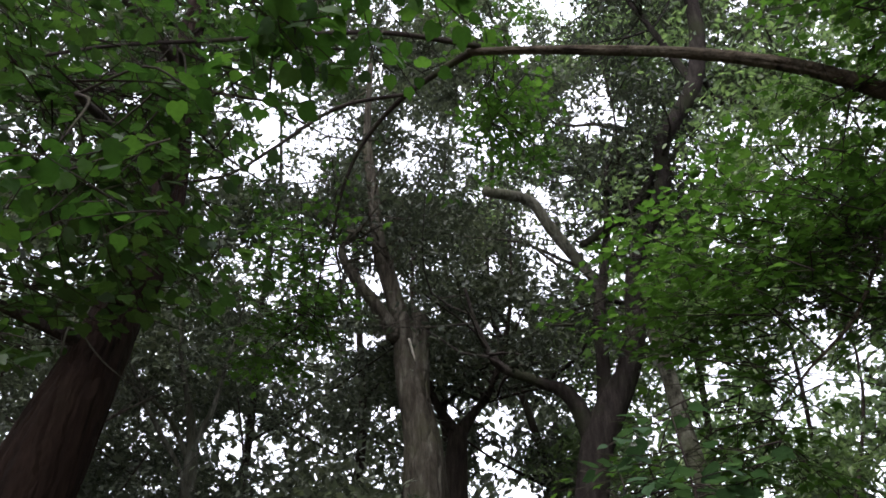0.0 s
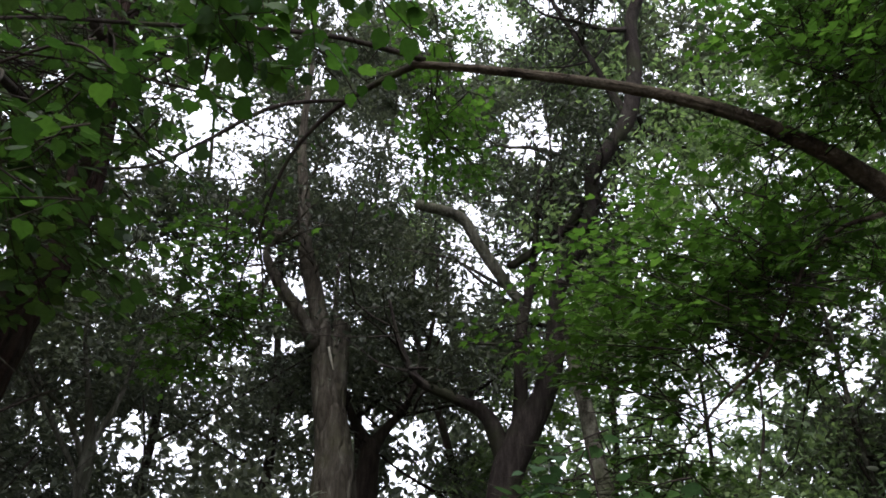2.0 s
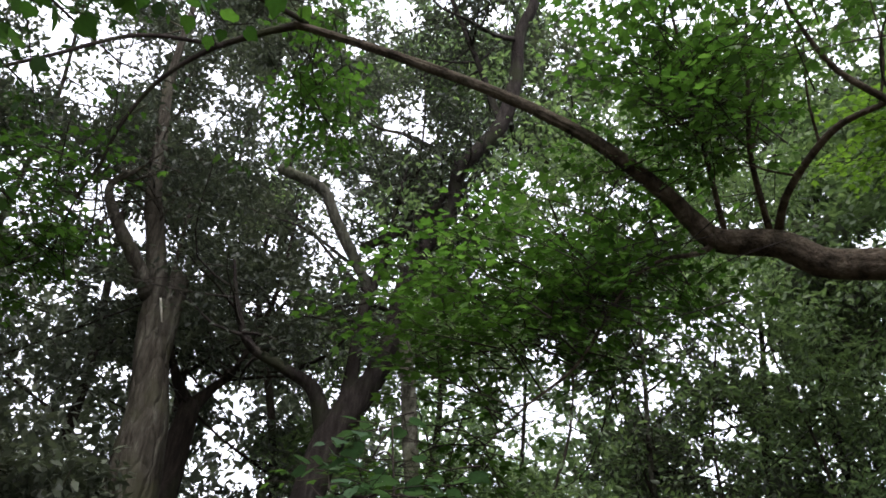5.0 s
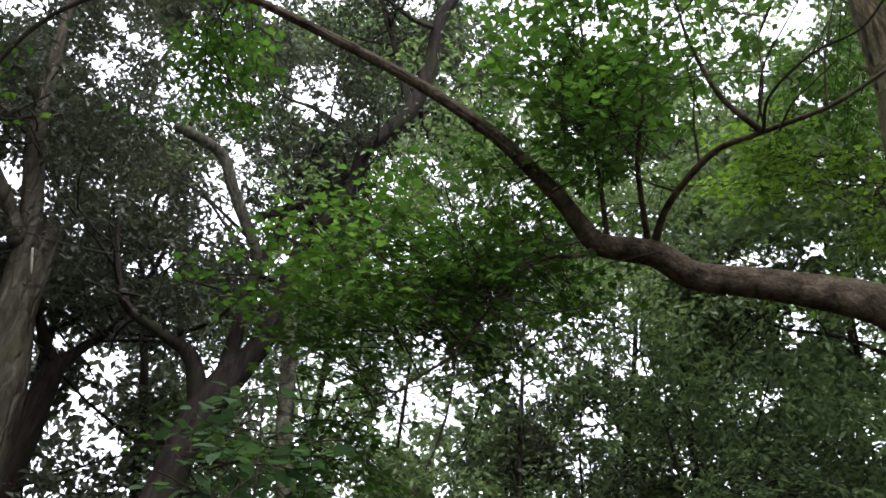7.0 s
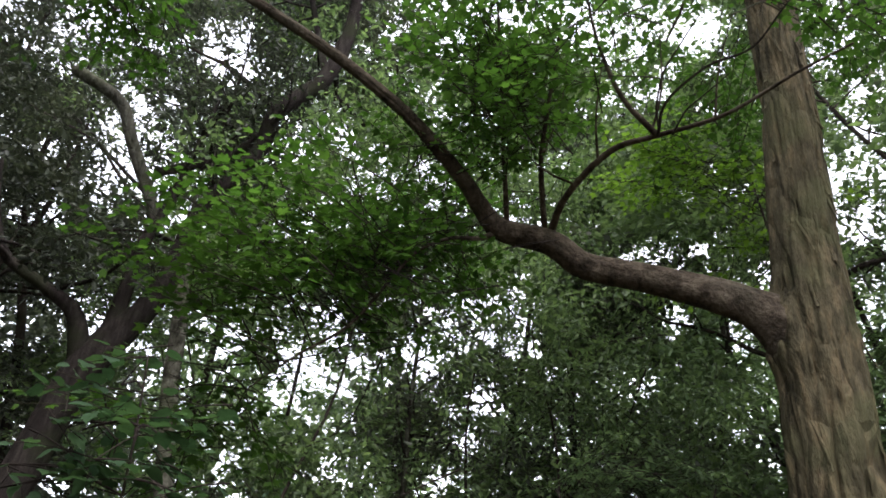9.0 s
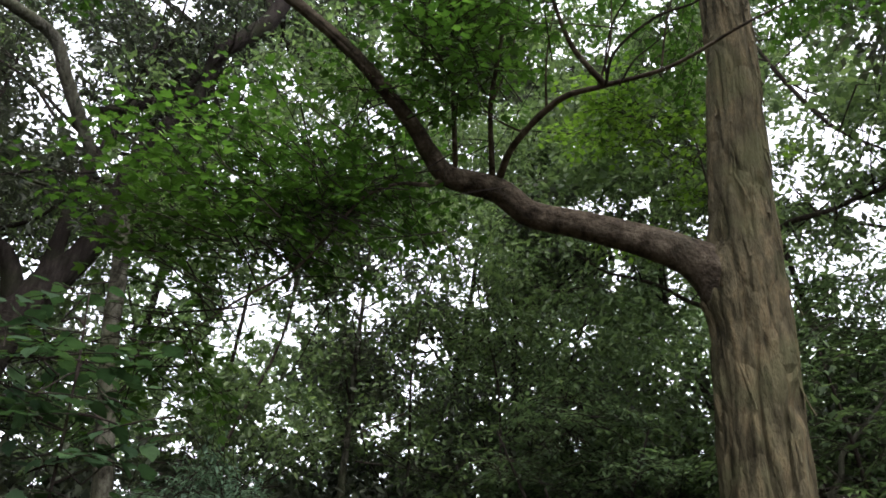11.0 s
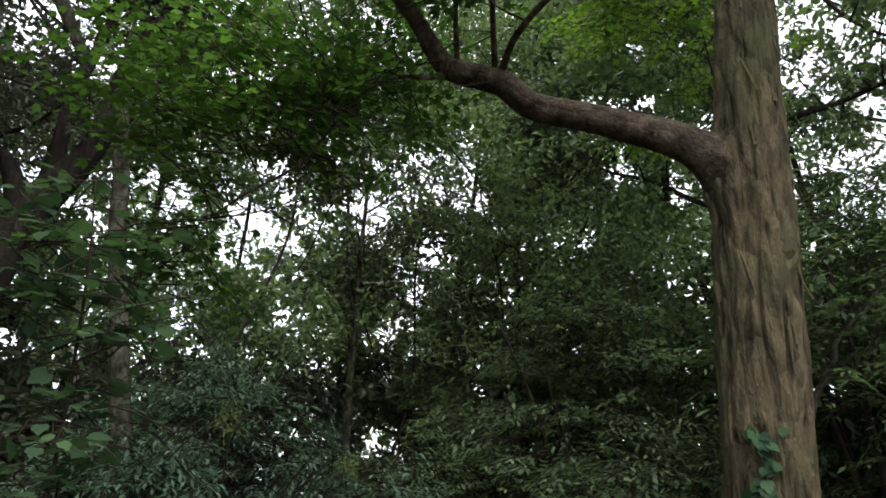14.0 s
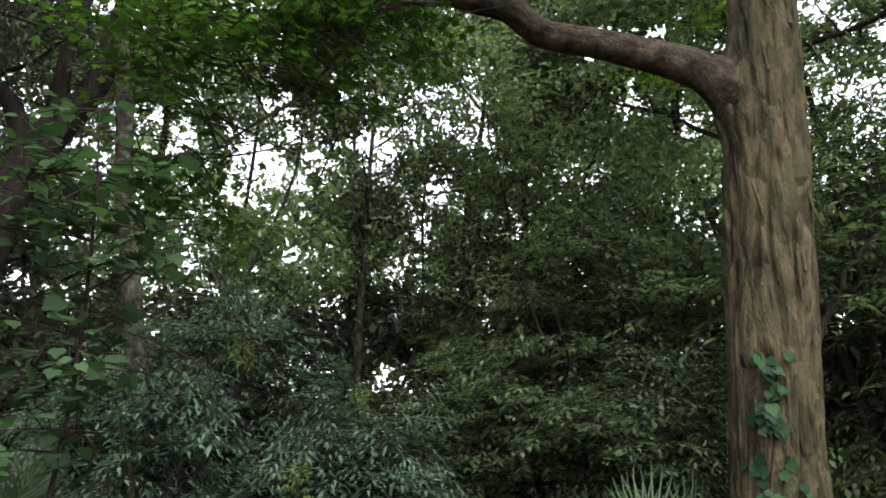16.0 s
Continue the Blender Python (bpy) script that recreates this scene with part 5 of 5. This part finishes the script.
# ---- more trees and stems ----
leafy(lime, [spline(line_top, 6) for line_top in [[(-1.9, 3.86, 5.0, 0.09), (-1.96, 3.83, 6.15, 0.080), (-2.0, 3.8, 7.5, 0.05), (-2.1, 3.7, 9.0, 0.02)]]], 34, (1.2, 2.6), 4, 24, 0.36, 0.085, OVAL, BROAD_LEAF, DARK_BARK, 0.05, "", floor=4.3, level_gap=0.60, stout=0.016)

side_tree = thing("side_tree", Vector((8.5, 3.1, 0)), "slender green tree with dark sweeping branches", "tree")
for i, (name, r) in enumerate(SIDE):
    part(name, tube(name, r, DARK_BARK, 10, 6, 0.08, i * 1.9), side_tree)
leafy(side_tree, [spline(r, 6) for _, r in SIDE[1:]] + [spline(SIDE[0][1], 6)[16:]], 34, (0.9, 2.0), 4, 26, 0.36, 0.09, OVAL, FOREST_LEAF, DARK_BARK, 0.35, "light green leaves", floor=3.5, level_gap=0.62, stout=0.018)

# Maple leaf made paler and yellower: sunlight is put into its colour.
SUNLIT_LEAF = leaf_material("sunlit_maple_leaf", (0.070, 0.130, 0.018), (0.105, 0.190, 0.024), (0.150, 0.255, 0.034), 0.60)
# Tree added to carry these boughs; its stem hides behind the big trunk.
young_maple = thing("young_maple", Vector((7.05, 2.68, 0)), "added maple behind the trunk, its leaves coloured yellow-green for sunlight", "tree")
YM = [(7.05, 2.68, -0.1, 0.035), (7.05, 2.66, 1.5, 0.030), (7.0, 2.62, 3.2, 0.025), (6.75, 2.66, 4.8, 0.018), (6.4, 2.7, 6.3, 0.008)]
part("trunk", tube("trunk", YM, DARK_BARK, 10, 6, 0.07, 0.6), young_maple)
twigs, rows = Bundle(), []
for centre, radii, count in [((5.45, 2.95, 6.15), (0.75, 0.6, 0.35), 22), ((5.25, 3.25, 6.05), (0.6, 0.5, 0.3), 14), ((6.0, 2.6, 5.75), (0.7, 0.7, 0.40), 14), ((6.6, 2.2, 5.5), (0.6, 0.6, 0.4), 10), ((6.3, 3.5, 5.0), (0.6, 0.6, 0.35), 8)]:
    boughs([spline(YM, 6)], centre, radii, count, twigs, rows, leaf=0.070, gap=0.046, reach=(0.4, 0.8))
rows = np.vstack(rows)
rows = clear_of(rows[kept(rows[:, :3])], NEAR_STEMS, 0.0, 0.8)
part("twigwork", twigs.mesh("twigwork", TWIG_BARK), young_maple, kind="stuff")
part("crown", leaf_mesh("crown", LOBED, rows, SUNLIT_LEAF), young_maple, "lobed leaves with sunlight put into their yellow-green", "stuff")

bare = thing("bare_sapling", Vector((6.62, 2.6, 0)), "thin pale bare sapling stem beside the shrubs", "tree")
bare_stem = part("stem", tube("stem", BARE, GREY_BARK, 9, 6, 0.1, 2.0), bare)
part("twig", tube("twig", [(6.82, 2.02, 2.61, 0.014), (6.7, 2.2, 2.85, 0.009), (6.62, 2.35, 3.1, 0.004)], GREY_BARK, 6, 5), bare_stem)

sapling = thing("broadleaf_sapling", Vector((1.02, 2.95, 0)), "young sapling with large soft lobed leaves", "sapling")
SAP = [(1.03, 2.98, -0.05, 0.014), (1.0, 2.95, 0.8, 0.011), (1.03, 2.93, 1.5, 0.008), (1.0, 2.9, 2.15, 0.006), (0.96, 2.92, 2.6, 0.003)]
part("stem", tube("stem", SAP, TWIG_BARK, 7, 6), sapling)
twigs, rows = Bundle(), []
for centre, radii, count in [((0.95, 3.00, 1.65), (0.42, 0.32, 0.30), 14), ((0.97, 2.45, 1.50), (0.14, 0.12, 0.10), 2), ((1.02, 2.91, 2.02), (0.30, 0.25, 0.16), 6), ((0.95, 2.85, 1.28), (0.30, 0.25, 0.16), 6), ((0.87, 2.85, 2.22), (0.35, 0.28, 0.18), 9), ((1.16, 2.80, 2.28), (0.24, 0.20, 0.16), 5), ((0.86, 3.05, 2.48), (0.24, 0.20, 0.14), 5), ((1.14, 2.76, 1.84), (0.22, 0.20, 0.18), 6)]:
    boughs([spline(SAP, 6)], centre, radii, count, twigs, rows, leaf=0.072, gap=0.070, reach=(0.3, 0.45), side=(0.10, 0.2))
rows = np.vstack(rows)
part("twigwork", twigs.mesh("twigwork", TWIG_BARK), sapling, kind="stuff")
order = rng.permutation(len(rows))
single_leaves(rows[order[:296]], HEART, SAPLING_LEAF, sapling)
part("foliage", leaf_mesh("foliage", HEART, rows[order[296:]], SAPLING_LEAF_MANY), sapling, "", "stuff")


# ---- ivy and loose bark on the maple ----
def trunk_at(z):
    s = spline(trunk_line, 10)
    return np.array([np.interp(z, s[:, 2], s[:, k]) for k in range(4)])


def on_trunk(ang, z, out=0.0):
    x, y, _, r = trunk_at(z)
    d = np.array([math.cos(ang), math.sin(ang), 0.0])
    return np.array([x, y, z]) + d * (r + out), d


FACE = math.atan2(-1.75, -4.7)
ivy = thing("ivy", Vector((4.48, 1.73, 0.0)), "green ivy climbing the flaking bark of the maple", "climbing plant")
for k, (a0, z1) in enumerate([(0.05, 1.80), (-0.12, 1.35), (0.28, 1.28)]):
    pts = []
    for z in np.linspace(0.0, z1, 9):
        p, _ = on_trunk(FACE - a0 + 0.10 * math.sin(z * 5 + k), z, 0.008)
        pts.append((*p, 0.006))
    part("stem", tube("stem", pts, TWIG_BARK, 6, 4), ivy)
rows = []
for k in range(92):
    upper_patch = k < 34
    a = FACE - (rng.normal(0.02, 0.17) if upper_patch else rng.normal(0.02, 0.30))
    z = rng.uniform(1.38, 1.86) if upper_patch else rng.uniform(0.5, 1.27)
    p, dd = on_trunk(a, z, rng.uniform(0.02, 0.05))
    tang = np.array([-dd[1], dd[0], 0])
    rows.append([*p, *unit(-UP * 0.8 + tang * rng.normal(0, 0.6) + dd * 0.35), *unit(dd + UP * 0.55 + rng.normal(0, 0.40, 3)), rng.uniform(0.045, 0.10)])
single_leaves(np.array(rows), HEART, IVY_LEAF, ivy)


def strip_mesh(name, length, width, curl):
    """A flake of bark: fast at its top, lifting and curling at its lower end."""
    v, f = [], []
    for i, t in enumerate(np.linspace(0, 1, 6)):
        w = width * (0.55 + 0.6 * math.sin(math.pi * min(t + 0.15, 1)))
        o = curl * t ** 2.2
        for s in (-1, 0, 1):
            for th in (0.0, 0.005):
                v.append((o + th - 0.15 * abs(s) * w, s * w / 2 + 0.1 * w * math.sin(t * 4), -t * length))
    for i in range(5):
        a, c = i * 6, i * 6 + 6
        for s in (0, 2):
            f.append((a + s + 1, a + s + 3, c + s + 3, c + s + 1))
            f.append((a + s, c + s, c + s + 2, a + s + 2))
        f.append((a, a + 1, c + 1, c))
        f.append((a + 4, c + 4, c + 5, a + 5))
    f.append((30, 32, 33, 31)), f.append((32, 34, 35, 33))
    return mesh_of(name, np.array(v), np.array(f), MAPLE_BARK, False)


strip_kinds = [strip_mesh("bark_strip", ln, w, c) for ln, w, c in ((0.14, 0.040, 0.010), (0.22, 0.055, 0.014), (0.34, 0.045, 0.012), (0.18, 0.026, 0.040), (0.28, 0.030, 0.055))]
for k in range(46):
    z = rng.uniform(0.7, 6.2)
    a = FACE + (1 if k % 2 else -1) * rng.uniform(0.75, 1.7)
    edge = abs(a - FACE) > 1.2
    p, dd = on_trunk(a, z, 0.002)
    ob = new("bark_strip", strip_kinds[int(rng.integers(5)) if edge else int(rng.integers(3))])
    ob.parent = maple_trunk
    ob.matrix_basis = Matrix.Translation(p) @ Matrix.Rotation(a, 4, "Z") @ Matrix.Rotation(rng.normal(0, 0.08), 4, "X")


flake_kinds = [strip_mesh("bark_flake", ln, w, c) for ln, w, c in ((0.12, 0.022, 0.006), (0.16, 0.018, 0.008), (0.22, 0.030, 0.007), (0.30, 0.020, 0.008), (0.36, 0.034, 0.009))]
for k in range(56):
    z = rng.uniform(0.5, 6.6)
    a = FACE + rng.uniform(-1.35, 1.35)
    p, dd = on_trunk(a, z, rng.uniform(-0.004, 0.004))
    ob = new("bark_flake", flake_kinds[int(rng.integers(5))])
    ob.parent = maple_trunk
    ob.matrix_basis = Matrix.Translation(p) @ Matrix.Rotation(a, 4, "Z") @ Matrix.Rotation(rng.normal(0, 0.12), 4, "X")


# ---- fan palms and sword leaves at the foot ----
def fan_mesh(name, reach, blades, spread):
    """A fan of narrow folded blades joined near the stalk, in the xz plane, opening upwards."""
    v, f = [], []
    for i in range(blades):
        a = (i / (blades - 1) - 0.5) * spread
        le = reach * (1 - 0.25 * abs(a) / (spread / 2)) * (0.94 + 0.12 * ((i * 7) % 5) / 4)
        d, sd = np.array([math.sin(a), 0, math.cos(a)]), np.array([math.cos(a), 0, -math.sin(a)])
        n0 = len(v)
        for t, w, droop in ((0.08, 0.005, 0), (0.5, 0.009, -0.03), (0.8, 0.006, -0.10), (1.0, 0.001, -0.22)):
            c = d * le * t + np.array([0, droop * reach, 0])
            v += [tuple(c - sd * w), tuple(c + np.array([0, -0.006, 0])), tuple(c + sd * w)]
        for r in range(3):
            q = n0 + r * 3
            f += [(q, q + 1, q + 4, q + 3), (q + 1, q + 2, q + 5, q + 4)]
    return mesh_of(name, np.array(v), np.array(f), PALM_LEAF)


def fan_palm(at, height, count, reach, seed):
    t = thing("fan_palm", Vector((*at, 0)), "low green fan palm with narrow pointed leaf blades", "palm", "fan palms among the shrubs")
    foot = np.array([*at, 0.0])
    for i in range(count):
        ang = i * 2.4 + seed
        lean_out = 0.15 + 0.55 * ((i * 3) % 5) / 5
        top = foot + np.array([math.cos(ang) * lean_out * 0.6, math.sin(ang) * lean_out * 0.6, height * (1 - 0.35 * lean_out)])
        stalk = part("stalk", tube("stalk", [(*foot, 0.012), (*((foot + top) / 2 + UP * 0.08), 0.008), (*top, 0.006)], PALM_LEAF, 6, 5), t)
        fan = new("fan", fan_mesh("fan", reach * rng.uniform(0.85, 1.1), 15, 2.3))
        fan.parent = stalk
        fan.matrix_basis = Matrix.Translation(top) @ Matrix.Rotation(ang - math.pi / 2, 4, "Z") @ Matrix.Rotation(-(0.3 + lean_out), 4, "X")


fan_palm((1.42, 5.25), 0.92, 8, 0.42, 0.3)
fan_palm((4.28, 2.42), 0.80, 7, 0.42, 1.1)
for k, (x, y) in enumerate([(2.62, 5.35), (2.85, 5.25)]):
    t = thing("sword_leaf_plant", Vector((x, y, 0)), "clump of upright sword-shaped green leaves", "plant", "sword-leaved plants")
    for i in range(9):
        a, ln, w = i * 2.4 + k, rng.uniform(0.85, 1.1), 0.022
        d = np.array([math.cos(a), math.sin(a), 0])
        sd = np.array([-d[1], d[0], 0])
        c0 = np.array([x, y, -0.02]) + d * 0.04
        v = []
        for tt, ww in ((0, 1), (0.4, 1.1), (0.75, 0.8), (1, 0.05)):
            c = c0 + UP * ln * tt + d * 0.22 * tt * tt
            v += [c - sd * w * ww, c + d * 0.006, c + sd * w * ww]
        f = [(r * 3 + s, r * 3 + s + 1, r * 3 + s + 4, r * 3 + s + 3) for r in range(3) for s in (0, 1)]
        part("blade", mesh_of("blade", np.array(v), np.array(f), PALM_LEAF), t)


# ---- far woods that close the view ----
def far_woods(start, end, material, label, tall=9):
    n = int(440 * (end - start))
    az = np.radians(rng.uniform(start, end, n))
    d = rng.uniform(17, 25, n)
    crown = tall + 4.5 * np.array([noise.noise(Vector((a * 6, 0.3, 0))) for a in az])
    z = crown * rng.random(n) ** 0.8
    p = np.stack([d * np.sin(az), d * np.cos(az), z], -1)
    rows = np.hstack([p, unit(rng.normal(0, 1, (n, 3)) - UP * 0.3), unit(UP + rng.normal(0, 0.6, (n, 3))), rng.uniform(0.22, 0.42, (n, 1))])
    rows = rows[kept(rows[:, :3], thin=0.65)]
    return tagged(new("distant_woods", leaf_mesh("distant_woods", KITE, rows, material)), label, "woods", kind="stuff")


far_woods(-60, 17, EVERGREEN, "dark evergreen foliage of the woods beyond", 10.5)
far_woods(17, 100, FOREST_LEAF, "dim green foliage of the woods beyond")

# ---- low leafy shoots of the broad-leaved tree ----
twigs, rows = Bundle(), []
for centre, radii, count in [((-1.55, 2.55, 3.20), (0.40, 0.35, 0.30), 11), ((-1.95, 2.75, 3.05), (0.40, 0.35, 0.30), 10), ((-1.15, 2.75, 3.15), (0.30, 0.30, 0.25), 6)]:
    boughs(lime_paths, centre, radii, count, twigs, rows, leaf=0.068, gap=0.055, reach=(0.35, 0.6), side=(0.12, 0.25))
part("twigwork", twigs.mesh("twigwork", TWIG_BARK), lime, kind="stuff")
part("foliage", leaf_mesh("foliage", HEART, np.vstack(rows), BROAD_LEAF), lime, "", "stuff")
